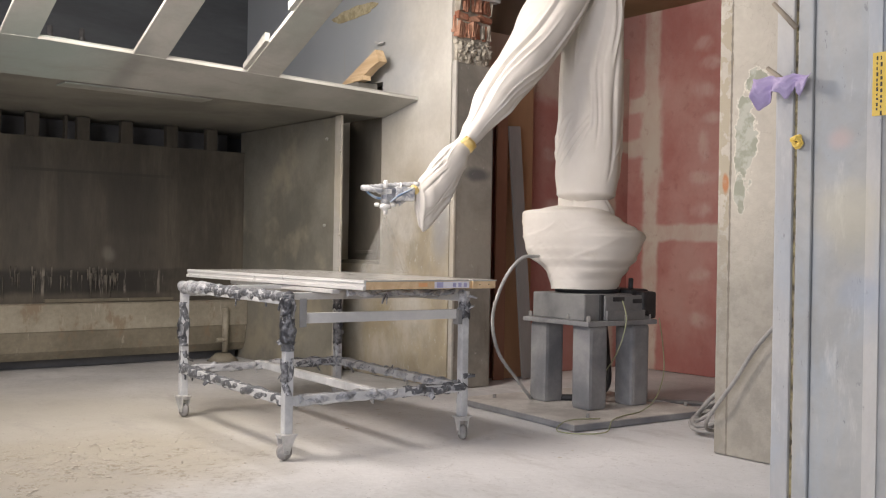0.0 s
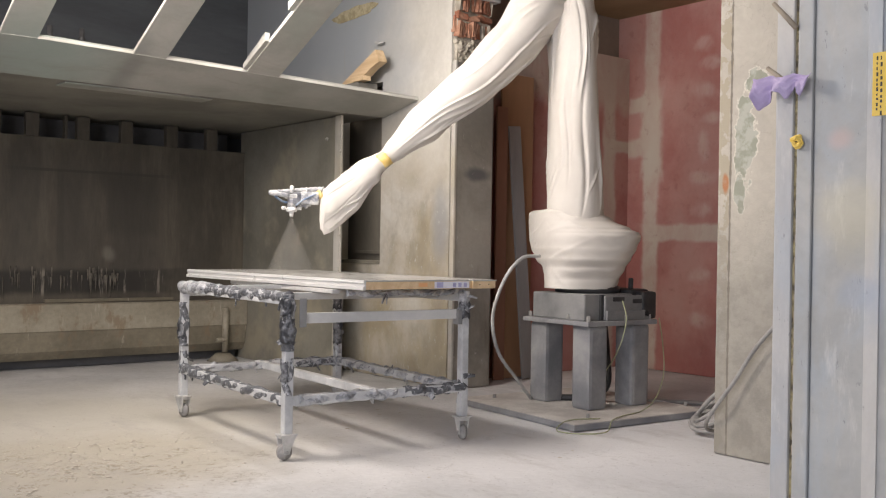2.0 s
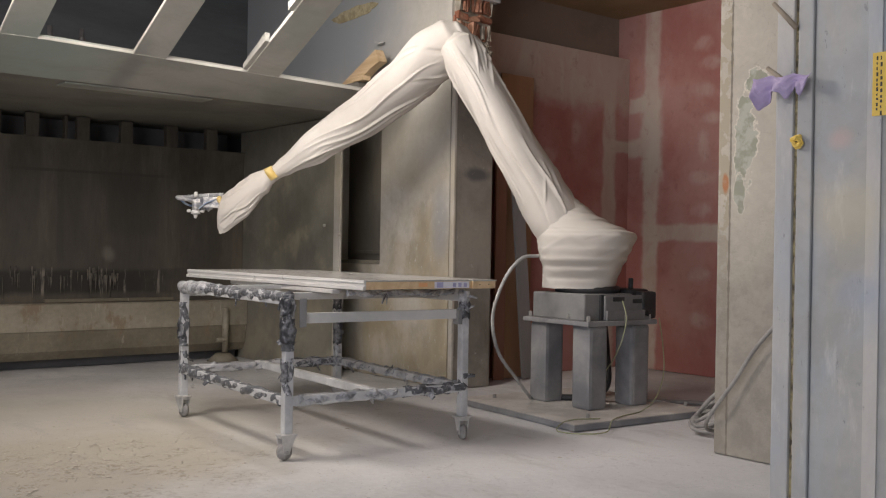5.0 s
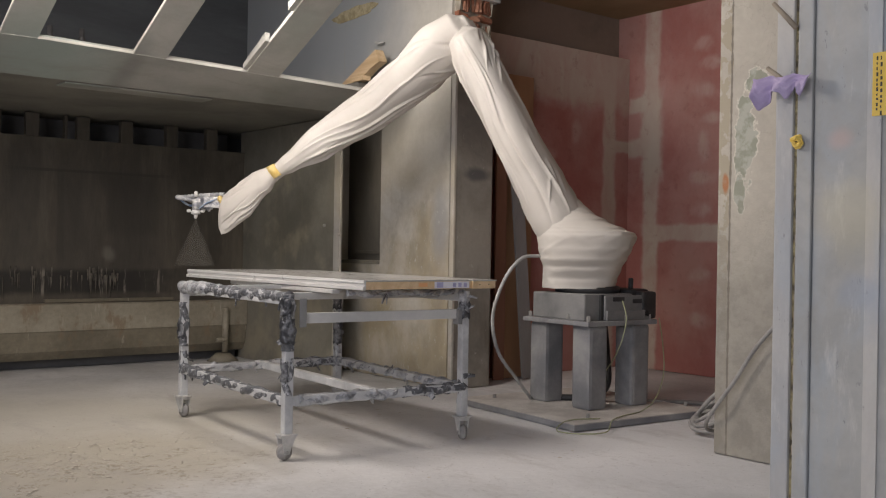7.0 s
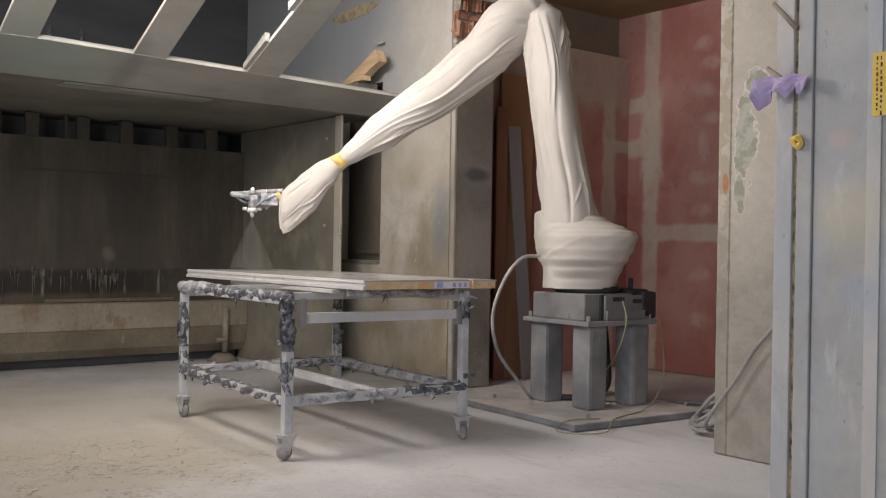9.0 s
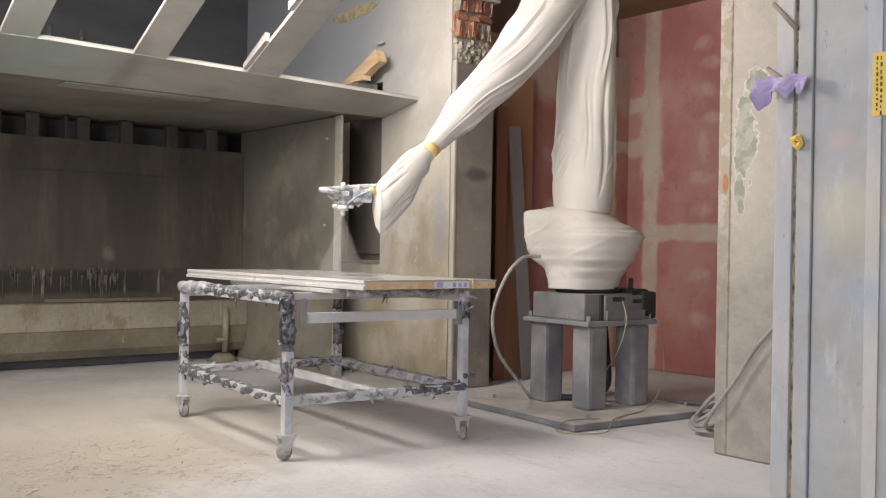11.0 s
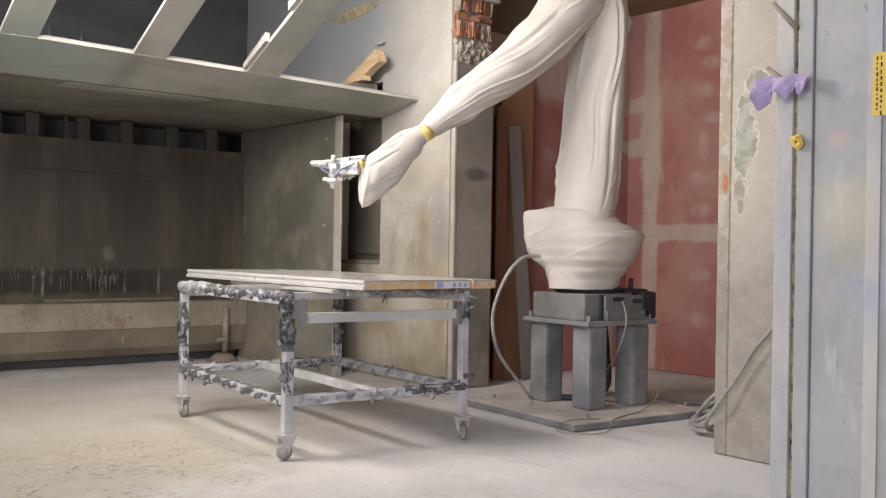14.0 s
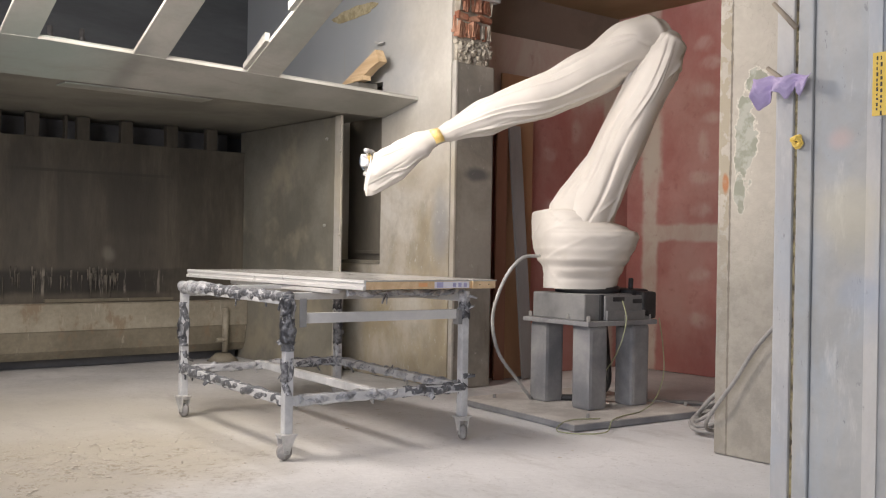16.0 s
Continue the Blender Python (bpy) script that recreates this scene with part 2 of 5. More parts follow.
def smoke_marks(n, col):
    col = n.mix(n.math("MULTIPLY", n.blob((5.1, 5.92, 1.69), (0.13, 1, 0.055), 0.5, 0.4, 6, False), 0.85), col, (0.09, 0.09, 0.095))
    stain = n.step(n.noise(4, 6, 0.65, (1, 1, 0.3)), 0.46, 0.64)
    col = n.mix(n.math("MULTIPLY", stain, 0.7), col, (0.15, 0.13, 0.10))
    chips = n.step(n.noise(20, 6, 0.75, (1, 1, 0.5), 0.6), 0.62, 0.67)
    return n.mix(n.math("MULTIPLY", chips, 0.6), col, (0.46, 0.44, 0.40))


M_PILLAR = surface("concrete_pillar", (0.205, 0.19, 0.165), (0.335, 0.31, 0.265), 1.6, 0.8, 0, 24, 0.15, 0.35, marks=smoke_marks)
M_PLASTER = surface("peeling_plaster", (0.48, 0.445, 0.38), (0.59, 0.555, 0.475), 1.6, 0.85, 0, 28, 0.12, 0.4, marks=pillar_marks)
M_DOOR = surface("scuffed_white_door_paint", (0.365, 0.37, 0.36), (0.46, 0.462, 0.44), 2.2, 0.5, 0, 35, 0.07, 0.15, marks=door_marks)
M_JAMB = surface("worn_white_jamb", (0.41, 0.42, 0.43), (0.54, 0.53, 0.50), 2.5, 0.6, 0, 30, 0.12, 0.3, (1, 1, 0.4), marks=door_marks)
RED_A, RED_B = (0.39, 0.15, 0.13), (0.47, 0.255, 0.225)
M_RED_SIDE = surface("red_plasterboard_side", RED_A, RED_B, 1.2, 0.85, 0, 30, 0.1, 0.15, marks=board_marks(
    [((7.32, 6.0, 1.2), (1, 0.085, 2.3)), ((7.32, 5.55, 1.28), (1, 0.5, 0.075)), ((7.32, 6.2, 2.08), (1, 0.13, 0.09)), ((7.32, 6.17, 2.5), (1, 0.1, 0.07)), ((7.32, 6.0, 2.2), (1, 0.12, 0.35))],
    [((7.32, 5.42, z), (1, 0.11, 0.06)) for z in (2.98, 2.56, 1.77, 1.49, 0.9, 0.5)] + [((7.32, 5.41, 2.07), (1, 0.05, 0.13)), ((7.32, 5.33, 2.8), (1, 0.12, 0.05)), ((7.32, 5.35, 2.3), (1, 0.1, 0.05))]))
M_RED_BACK = surface("red_plasterboard_back", RED_A, RED_B, 1.2, 0.85, 0, 30, 0.1, 0.15, marks=board_marks(
    [((6.3, 6.28, 2.75), (2, 1, 0.3)), ((7.05, 6.28, 1.2), (0.09, 1, 2.2)), ((7.2, 6.28, 2.1), (0.2, 1, 0.06))],
    [((6.25, 6.28, 1.95), (0.09, 1, 0.06)), ((6.6, 6.28, 2.2), (0.05, 1, 0.11)), ((6.3, 6.28, 1.5), (0.1, 1, 0.05)), ((6.7, 6.28, 1.1), (0.1, 1, 0.05))]))
M_BAYTOP = surface("brown_upper_wall", (0.20, 0.165, 0.13), (0.27, 0.22, 0.175), 1.2, 0.85, 0, 25, 0.1, 0.1)
M_BAYCEIL = surface("ochre_ceiling_board", (0.26, 0.19, 0.10), (0.34, 0.25, 0.14), 1.2, 0.8, 0, 25, 0.1, 0.1)
M_ROOM = surface("grey_room_plaster", (0.42, 0.42, 0.41), (0.50, 0.50, 0.48), 1.0, 0.85, 0, 20, 0.1, 0.2)
M_BROWN = surface("brown_hardboard", (0.33, 0.19, 0.10), (0.42, 0.25, 0.14), 1.5, 0.65, 0, 40, 0.12, 0.1, (1, 1, 0.2))
M_REDBROWN = surface("red_brown_batten", (0.25, 0.125, 0.08), (0.32, 0.165, 0.105), 2, 0.6, 0, 40, 0.12, 0.1, (1, 1, 0.2))
M_GREYBOARD = surface("grey_plank", (0.24, 0.235, 0.23), (0.31, 0.30, 0.29), 2, 0.7, 0, 35, 0.12, 0.15, (1, 1, 0.2))
M_BRICK = surface("broken_red_brick", (0.30, 0.115, 0.065), (0.46, 0.27, 0.18), 9, 0.9, 0, 50, 0.35, 0.6)
M_SCAR = surface("bare_yellow_render", (0.34, 0.29, 0.17), (0.52, 0.46, 0.29), 18, 0.95, 0, 60, 0.35, 0.9)
M_CRUMB = surface("pale_paint_grit", (0.40, 0.36, 0.30), (0.58, 0.54, 0.47), 30, 0.9, 0, 80, 0.2, 0.2)
M_GAPDIRT = surface("dirt_in_door_gap", (0.10, 0.085, 0.06), (0.42, 0.36, 0.20), 16, 0.95, 0, 60, 0.4, 0.9)
M_DRIP = surface("set_paint_drip", (0.08, 0.072, 0.058), (0.18, 0.16, 0.13), 12, 0.5, 0, 60, 0.2, 0.2)
M_MORTAR = surface("crumbled_mortar", (0.28, 0.25, 0.20), (0.50, 0.46, 0.38), 14, 0.95, 0, 60, 0.4, 0.9)


def cloth_material():
    n = Nodes("cream_cover_cloth")
    col = n.mix(n.step(n.noise(1.4, 6, 0.6), 0.35, 0.65), (0.655, 0.617, 0.56), (0.74, 0.705, 0.65))
    col = cloth_marks(n, col)
    long = n.step(n.math("ABSOLUTE", n.math("SUBTRACT", n.noise(6, 2, 0.4, (0.22, 1, 1), 0.6), 0.5)), 0.14, 0.0)
    small = n.step(n.math("ABSOLUTE", n.math("SUBTRACT", n.noise(13, 2, 0.4, (0.25, 1, 1), 0.6), 0.5)), 0.12, 0.0)
    height = n.math("MULTIPLY_ADD", small, 0.2, n.math("MULTIPLY_ADD", n.noise(220, 2), 0.04, long))
    n.bump(height, 0.15, 0.008)
    return n.done(col, 0.9)


M_CLOTH = cloth_material()
M_TAPE = surface("yellow_masking_tape", (0.78, 0.55, 0.16), (0.86, 0.68, 0.30), 12, 0.6, 0, 60, 0.1, 0.2)
M_STEEL = surface("dusty_grey_steel", (0.38, 0.38, 0.38), (0.58, 0.57, 0.55), 2.2, 0.55, 0.1, 40, 0.12, 0.15, lo=0.3, hi=0.7)
M_DUSTPLATE = surface("dust_caked_steel", (0.46, 0.43, 0.40), (0.66, 0.63, 0.585), 3.0, 0.85, 0, 45, 0.2, 0.35)
M_COLUMN = surface("dusty_column_steel", (0.19, 0.195, 0.21), (0.36, 0.36, 0.36), 3.0, 0.5, 0.1, 40, 0.12, 0.12, lo=0.3, hi=0.72)
M_HOUSING = surface("dusty_grey_housing", (0.16, 0.16, 0.165), (0.26, 0.26, 0.255), 2.5, 0.6, 0, 45, 0.1, 0.1)
M_BLACK = surface("black_casting", (0.022, 0.023, 0.025), (0.05, 0.05, 0.052), 5, 0.5, 0, 40, 0.15, 0.1)
M_BOLT = surface("pale_bolt", (0.30, 0.295, 0.28), (0.42, 0.41, 0.39), 20, 0.5, 0.3, 60, 0.1, 0.1)
M_CART = surface("overspray_white_tube", (0.42, 0.43, 0.44), (0.58, 0.59, 0.59), 6, 0.6, 0, 60, 0.15, 0.3)
M_FILM = surface("black_plastic_film", (0.035, 0.037, 0.042), (0.20, 0.205, 0.215), 18, 0.32, 0, 60, 0.2, 0.3, lo=0.45, hi=0.62)
M_ALU = surface("painted_flat_bar", (0.46, 0.465, 0.46), (0.58, 0.58, 0.565), 3, 0.5, 0, 50, 0.07, 0.12)
M_CASTER = surface("painted_caster", (0.42, 0.42, 0.40), (0.58, 0.57, 0.55), 14, 0.6, 0.1, 60, 0.2, 0.3)
M_RUBBER = surface("dusty_rubber", (0.26, 0.25, 0.24), (0.36, 0.35, 0.33), 16, 0.8, 0, 60, 0.2, 0.3)
M_PANELTOP = surface("fresh_white_lacquer", (0.50, 0.50, 0.49), (0.60, 0.60, 0.585), 2, 0.30, 0, 12, 0.03, 0.0)
# wet white lacquer, greyed to hold the dark wall's reflection in its colour
M_WETTOP = surface("wet_lacquer_greyed_reflection", (0.40, 0.395, 0.375), (0.47, 0.465, 0.44), 1.5, 0.2, 0, 12, 0.04, 0.0)
M_PINE = surface("raw_pine_edge", (0.62, 0.44, 0.25), (0.74, 0.56, 0.35), 3, 0.6, 0, 40, 0.12, 0.12, (6, 0.6, 6))
M_PURPLE = surface("lilac_rag", (0.44, 0.36, 0.56), (0.52, 0.44, 0.64), 6, 0.9, 0, 120, 0.08, 0.2)
M_YELLOW = surface("yellow_strip", (0.72, 0.50, 0.08), (0.80, 0.58, 0.13), 6, 0.6, 0, 60, 0.08, 0.1)
M_STICK = surface("grey_wood_peg", (0.30, 0.25, 0.19), (0.42, 0.36, 0.28), 8, 0.8, 0, 50, 0.2, 0.2, (1, 1, 0.3))
M_INK = surface("dark_ink", (0.05, 0.05, 0.05), (0.08, 0.07, 0.06), 8, 0.7, 0, 50, 0.1, 0.05)
M_LILACINK = surface("lilac_sticker_print", (0.33, 0.33, 0.55), (0.42, 0.42, 0.62), 8, 0.6, 0, 50, 0.1, 0.05)
M_ORANGE = surface("orange_stamp", (0.75, 0.36, 0.16), (0.8, 0.45, 0.22), 8, 0.6, 0, 50, 0.1, 0.05)
M_STICKER = surface("pale_sticker", (0.66, 0.66, 0.74), (0.74, 0.74, 0.80), 8, 0.5, 0, 50, 0.05, 0.05)
M_HOSE = surface("grey_hose", (0.36, 0.36, 0.355), (0.52, 0.52, 0.51), 6, 0.6, 0, 60, 0.12, 0.2)
M_CABLE = surface("grey_cable", (0.25, 0.24, 0.23), (0.36, 0.35, 0.33), 8, 0.7, 0, 60, 0.12, 0.15)
M_EARTH = surface("yellow_green_cable", (0.27, 0.29, 0.16), (0.38, 0.40, 0.26), 8, 0.6, 0, 60, 0.12, 0.1)
M_GUN = surface("paint_spattered_gun_metal", (0.30, 0.31, 0.34), (0.72, 0.71, 0.68), 26, 0.45, 0.3, 80, 0.15, 0.2, lo=0.38, hi=0.6)
M_GUNWHITE = surface("white_gun_bracket", (0.72, 0.71, 0.68), (0.8, 0.79, 0.76), 10, 0.5, 0, 60, 0.1, 0.1)
M_GUNDARK = surface("dark_corrugated_hose", (0.07, 0.075, 0.09), (0.26, 0.27, 0.29), 22, 0.5, 0, 70, 0.15, 0.2)
M_HOSEPALE = surface("pale_corrugated_hose", (0.28, 0.29, 0.31), (0.60, 0.60, 0.59), 24, 0.55, 0, 70, 0.15, 0.2)
M_BLUE = surface("blue_air_line", (0.12, 0.2, 0.34), (0.34, 0.4, 0.48), 18, 0.4, 0, 70, 0.1, 0.1)


def wrap_material():
    n = Nodes("crumpled_foil_wrap")
    info = n.t.nodes.new("ShaderNodeObjectInfo").outputs["Random"]
    v = n.math("ADD", n.noise(15, 6, 0.66, (1, 1, 0.7), 2.6), n.math("MULTIPLY", n.math("SUBTRACT", info, 0.5), 0.24))
    x, y, z = n.t.nodes.new("ShaderNodeSeparateXYZ"), None, None
    n.t.links.new(n.co, x.inputs[0])
    x, y, z = x.outputs
    twist = n.math("ADD", n.math("MULTIPLY", n.math("ADD", x, y), 34.0), n.math("MULTIPLY", z, 62.0))
    folds = n.math("SINE", n.math("MULTIPLY_ADD", n.noise(9, 4, 0.6), 16.0, twist))
    folds = n.math("MULTIPLY_ADD", folds, 0.5, n.noise(30, 4, 0.6, (1, 1, 1), 1.0))
    col = n.mix(n.step(n.noise(20, 5, 0.7), 0.38, 0.62), (0.30, 0.315, 0.34), (0.50, 0.505, 0.515))
    black = n.math("MULTIPLY", n.step(v, 0.51, 0.55), n.math("MULTIPLY_ADD", n.step(info, 0.5, 0.6), 0.65, 0.25))
    col = n.mix(black, col, (0.075, 0.08, 0.09))
    # crease shade is painted: the fold valleys get a dark colour
    col = n.mix(n.math("MULTIPLY", n.step(folds, 0.3, -0.05), 0.7), col, (0.12, 0.125, 0.135))
    n.bump(folds, 0.55, 0.011)
    return n.done(col, 0.4, 0.0)


def mist_material():
    """Thin paint mist: mostly clear, with grainy density."""
    n = Nodes("paint_mist")
    dens = n.math("MULTIPLY_ADD", n.noise(14, 5, 0.7), 0.14, 0.0)
    clear = n.t.nodes.new("ShaderNodeBsdfTransparent")
    haze = n.t.nodes.new("ShaderNodeBsdfTranslucent")
    haze.inputs["Color"].default_value = (0.9, 0.9, 0.88, 1)
    mixer = n.t.nodes.new("ShaderNodeMixShader")
    n.put(mixer.inputs[0], dens)
    n.t.links.new(clear.outputs[0], mixer.inputs[1])
    n.t.links.new(haze.outputs[0], mixer.inputs[2])
    n.t.links.new(mixer.outputs[0], n.t.nodes["Material Output"].inputs["Surface"])
    return n.m


def tube_material():
    n = Nodes("lit_tube")
    n.put(n.bsdf.inputs["Emission Color"], (1.0, 0.96, 0.88, 1))
    n.put(n.bsdf.inputs["Emission Strength"], 6.0)
    return n.done((0.9, 0.9, 0.88), 0.4)


M_WRAP, M_MIST, M_TUBE = wrap_material(), mist_material(), tube_material()

# ---------------------------------------------------------------- mesh helpers
IDENT = Matrix.Identity(4)


def mesh_of(name, bm, material, smooth=False):
    bmesh.ops.recalc_face_normals(bm, faces=bm.faces)
    me = bpy.data.meshes.new(name)
    bm.to_mesh(me)
    bm.free()
    me.materials.append(material)
    if smooth:
        me.polygons.foreach_set("use_smooth", [True] * len(me.polygons))
    return me


def part(name, bm, material, parent=None, label="", smooth=False, at=IDENT):
    """One mesh object, under a thing or a part where parent is given."""
    ob = new(name, mesh_of(name, bm, material, smooth))
    ob.parent = parent
    ob.matrix_basis = at
    return tagged(ob, label)


def thing(name, label, category, group="", at=IDENT):
    ob = new(name)
    ob.matrix_basis = at
    return tagged(ob, label, category, group)


def box(x0, x1, y0, y1, z0, z1, bevel=0.0, bm=None, at=IDENT):
    bm = bm or bmesh.new()
    m = at @ Matrix.Translation(((x0 + x1) / 2, (y0 + y1) / 2, (z0 + z1) / 2)) @ Matrix.Diagonal((abs(x1 - x0), abs(y1 - y0), abs(z1 - z0), 1))
    made = bmesh.ops.create_cube(bm, size=1, matrix=m)
    if bevel:
        edges = list({e for v in made["verts"] for e in v.link_edges})
        bmesh.ops.bevel(bm, geom=edges, offset=bevel, segments=2, affect="EDGES", profile=0.6)
    return bm


def cyl(r, length, at=IDENT, sides=20, r2=None, bm=None, bevel=0.0):
    """A cylinder along local z, centred."""
    bm = bm or bmesh.new()
    made = bmesh.ops.create_cone(bm, cap_ends=True, segments=sides, radius1=r, radius2=r if r2 is None else r2, depth=length, matrix=at)
    if bevel:
        rims = [e for e in {e for v in made["verts"] for e in v.link_edges} if any(len(f.verts) > 4 for f in e.link_faces)]
        bmesh.ops.bevel(bm, geom=rims, offset=bevel, segments=2, affect="EDGES")
    return bm


def skin(bm, rings, cap=True):
    """Faces between rings of points."""
    rows = [[bm.verts.new(p) for p in ring] for ring in rings]
    k = len(rows[0])
    for a, b in zip(rows, rows[1:]):
        for i in range(k):
            bm.faces.new((a[i], a[(i + 1) % k], b[(i + 1) % k], b[i]))
    if cap:
        bm.faces.new(rows[0][::-1])
        bm.faces.new(rows[-1])
    return bm


def curve_points(points, steps=10):
    """A smooth line through points."""
    p = [Vector(q) for q in points]
    p = [2 * p[0] - p[1]] + p + [2 * p[-1] - p[-2]]
    out = []
    for a, b, c, d in zip(p, p[1:], p[2:], p[3:]):
        for i in range(steps):
            t = i / steps
            out.append(0.5 * ((2 * b) + (c - a) * t + (2 * a - 5 * b + 4 * c - d) * t * t + (3 * b - a - 3 * c + d) * t ** 3))
    return out + [p[-2]]


def pipe(points, radius, sides=10, steps=10, rib=0.0, bm=None, rough=0.0, seed=0.0):
    """A round line through points; rib: depth of corrugation; rough: crumple."""
    line = curve_points(points, steps)
    rings, side = [], None
    for i, c in enumerate(line):
        way = (line[min(i + 1, len(line) - 1)] - line[max(i - 1, 0)]).normalized()
        if side is None:
            side = way.orthogonal().normalized()
        side = (side - way * side.dot(way)).normalized()
        up = way.cross(side)
        ring = []
        for k in range(sides):
            a = 2 * math.pi * k / sides
            r = radius - (rib if i % 2 else 0)
            q = c + (side * math.cos(a) + up * math.sin(a)) * r
            if rough:
                bulge = noise.noise((q * 22) + Vector((seed, seed * 1.7, 0))) + 0.5 * math.sin(2 * a + i * 0.3 + 3 * noise.noise(q * 9))
                q = q + (side * math.cos(a) + up * math.sin(a)) * rough * bulge
            ring.append(q)
        rings.append(ring)
    return skin(bm or bmesh.new(), rings)


def structure(name, bm, material, label, category):
    return tagged(part(name, bm, material), label, category, kind="structure")


def line_between(keys, x):
    """Straight runs between rows (x, value)."""
    for (x0, a), (x1, b) in zip(keys, keys[1:]):
        if x <= x1:
            return a + (b - a) * (x - x0) / (x1 - x0)
    return keys[-1][1]


def interp(keys, x):
    """Smooth values between rows (x, a, b, ...)."""
    for k0, k1 in zip(keys, keys[1:]):
        if x <= k1[0]:
            t = max(0.0, (x - k0[0]) / (k1[0] - k0[0]))
            t = t * t * (3 - 2 * t)
            return [a + (b - a) * t for a, b in zip(k0[1:], k1[1:])]
    return list(keys[-1][1:])


# ---------------------------------------------------------------- structure
def build_shell():
    bm = bmesh.new()
    nx, ny = 130, 150
    grid = [[bm.verts.new((-3.6 + 11.2 * i / nx, -4.0 + 13.6 * j / ny, 0)) for i in range(nx + 1)] for j in range(ny + 1)]
    for row in grid:
        for v in row:
            w = max(0.0, 1 - ((v.co.x - 1.7) / 1.0) ** 2 - ((v.co.y - 5.0) / 1.1) ** 2)
            v.co.z = 0.004 * noise.noise(v.co * 1.3) - 0.004 + w * 0.012 * (noise.noise(v.co * 5) - 0.2)
    for a, b in zip(grid, grid[1:]):
        for i in range(nx):
            bm.faces.new((a[i], a[i + 1], b[i + 1], b[i]))
    structure("floor", bm, M_FLOOR, "dusty grey concrete floor white with overspray", "floor")

    # booth: back wall, trough, side sheets
    structure("wall_north", box(0.2, 4.5, 8.72, 8.8, 0.5, 2.0, 0.004), M_BACK, "booth back wall caked with dark dripping paint", "wall")
    structure("wall_north_upper", box(-3.6, 7.6, 9.4, 9.6, 0, 4.2), M_LOFT, "wall behind the spray booth, coloured dark as an unlit void", "wall")
    structure("trim_north", box(2.62, 3.78, 8.69, 8.72, 0.575, 0.605, 0.004), M_TROUGH2, "dark stained ledge strip above the trough", "trim")
    structure("wall_booth_side", box(4.5, 4.52, 7.06, 8.8, 0.0, 2.2, 0.002), M_SHEET, "grey sheet metal side wall of the booth", "wall")
    structure("wall_booth_far", box(0.1, 0.2, 6.4, 8.8, 0, 2.2), M_SHEET, "grey sheet metal booth side wall", "wall")
    structure("trim_booth_post", box(4.483, 4.505, 6.965, 7.06, 0, 2.205, 0.004), M_POST, "pale vertical post at the booth side wall", "trim")
    structure("ceiling_booth", box(0.2, 4.84, 6.86, 9.4, 2.21, 2.24), M_SOFFIT, "dark grey booth ceiling panel", "ceiling")
    structure("trim_soffit_light", box(2.2, 3.3, 6.93, 7.12, 2.198, 2.209, 0.002), M_HOOD, "flat pale light panel under the booth ceiling", "trim")

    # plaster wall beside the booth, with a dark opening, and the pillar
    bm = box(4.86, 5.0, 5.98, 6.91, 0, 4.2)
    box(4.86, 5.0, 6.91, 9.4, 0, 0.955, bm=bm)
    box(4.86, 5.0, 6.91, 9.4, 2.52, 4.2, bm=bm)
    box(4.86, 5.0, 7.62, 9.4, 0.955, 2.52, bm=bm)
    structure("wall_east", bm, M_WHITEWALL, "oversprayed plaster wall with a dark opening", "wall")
    structure("wall_recess", box(5.08, 5.13, 6.85, 8.2, 0.5, 2.7), M_RECESS, "dark back of the wall recess", "wall")
    structure("trim_recess_sill", box(4.845, 4.99, 6.91, 7.62, 0.955, 0.985, 0.004), M_SHEET, "metal sill of the wall recess", "trim")
    structure("trim_recess_frame", box(5.05, 5.08, 6.93, 7.6, 1.04, 1.07, 0.004), M_RECESS, "dark rail inside the wall recess", "trim")
    structure("trim_recess_mullion", box(5.05, 5.08, 7.16, 7.19, 1.07, 2.5, 0.004), M_RECESS, "dark upright inside the wall recess", "trim")
    structure("pillar_core", box(4.868, 5.26, 5.92, 6.26, 0, 2.56, 0.012), M_PILLAR, "smoke-stained concrete pillar with chipped edge", "pillar")
    structure("trim_pillar_edge", box(4.853, 4.88, 5.914, 5.96, 0, 2.57, 0.008), M_POST, "pale corner bead on the pillar", "trim")

    # robot bay
    structure("wall_bay_back", box(5.27, 7.32, 6.28, 6.36, 0, 2.95), M_RED_BACK, "red plasterboard wall with filled joints", "wall")
    structure("wall_bay_upper", box(5.0, 7.32, 6.42, 6.5, 2.5, 3.36), M_BAYTOP, "brown upper wall of the robot bay", "wall")
    structure("wall_bay_side", box(7.32, 7.42, 2.6, 6.5, 0, 3.36), M_RED_SIDE, "red plasterboard wall with filler bands and dabs", "wall")
    structure("ceiling_bay", box(5.27, 7.42, 2.6, 6.5, 3.36, 3.42), M_BAYCEIL, "ochre board ceiling of the robot bay", "ceiling")
    bm = box(4.56, 7.32, 2.62, 3.27, 0, 4.2, 0.01)
    structure("wall_bay_near", bm, M_PLASTER, "peeling cream plaster wall end with green patches", "wall")
    # rest of the room behind the view
    structure("wall_south", box(-3.6, 4.5, -4.1, -4.0, 0, 4.2), M_ROOM, "plain grey workshop wall", "wall")
    bm = box(-3.7, -3.6, -4.1, -1.7, 0, 4.2)
    box(-3.7, -3.6, 2.5, 9.6, 0, 4.2, bm=bm)
    box(-3.7, -3.6, -1.7, 2.5, 3.6, 4.2, bm=bm)
    structure("wall_west", bm, M_ROOM, "grey workshop wall with an open gate", "wall")
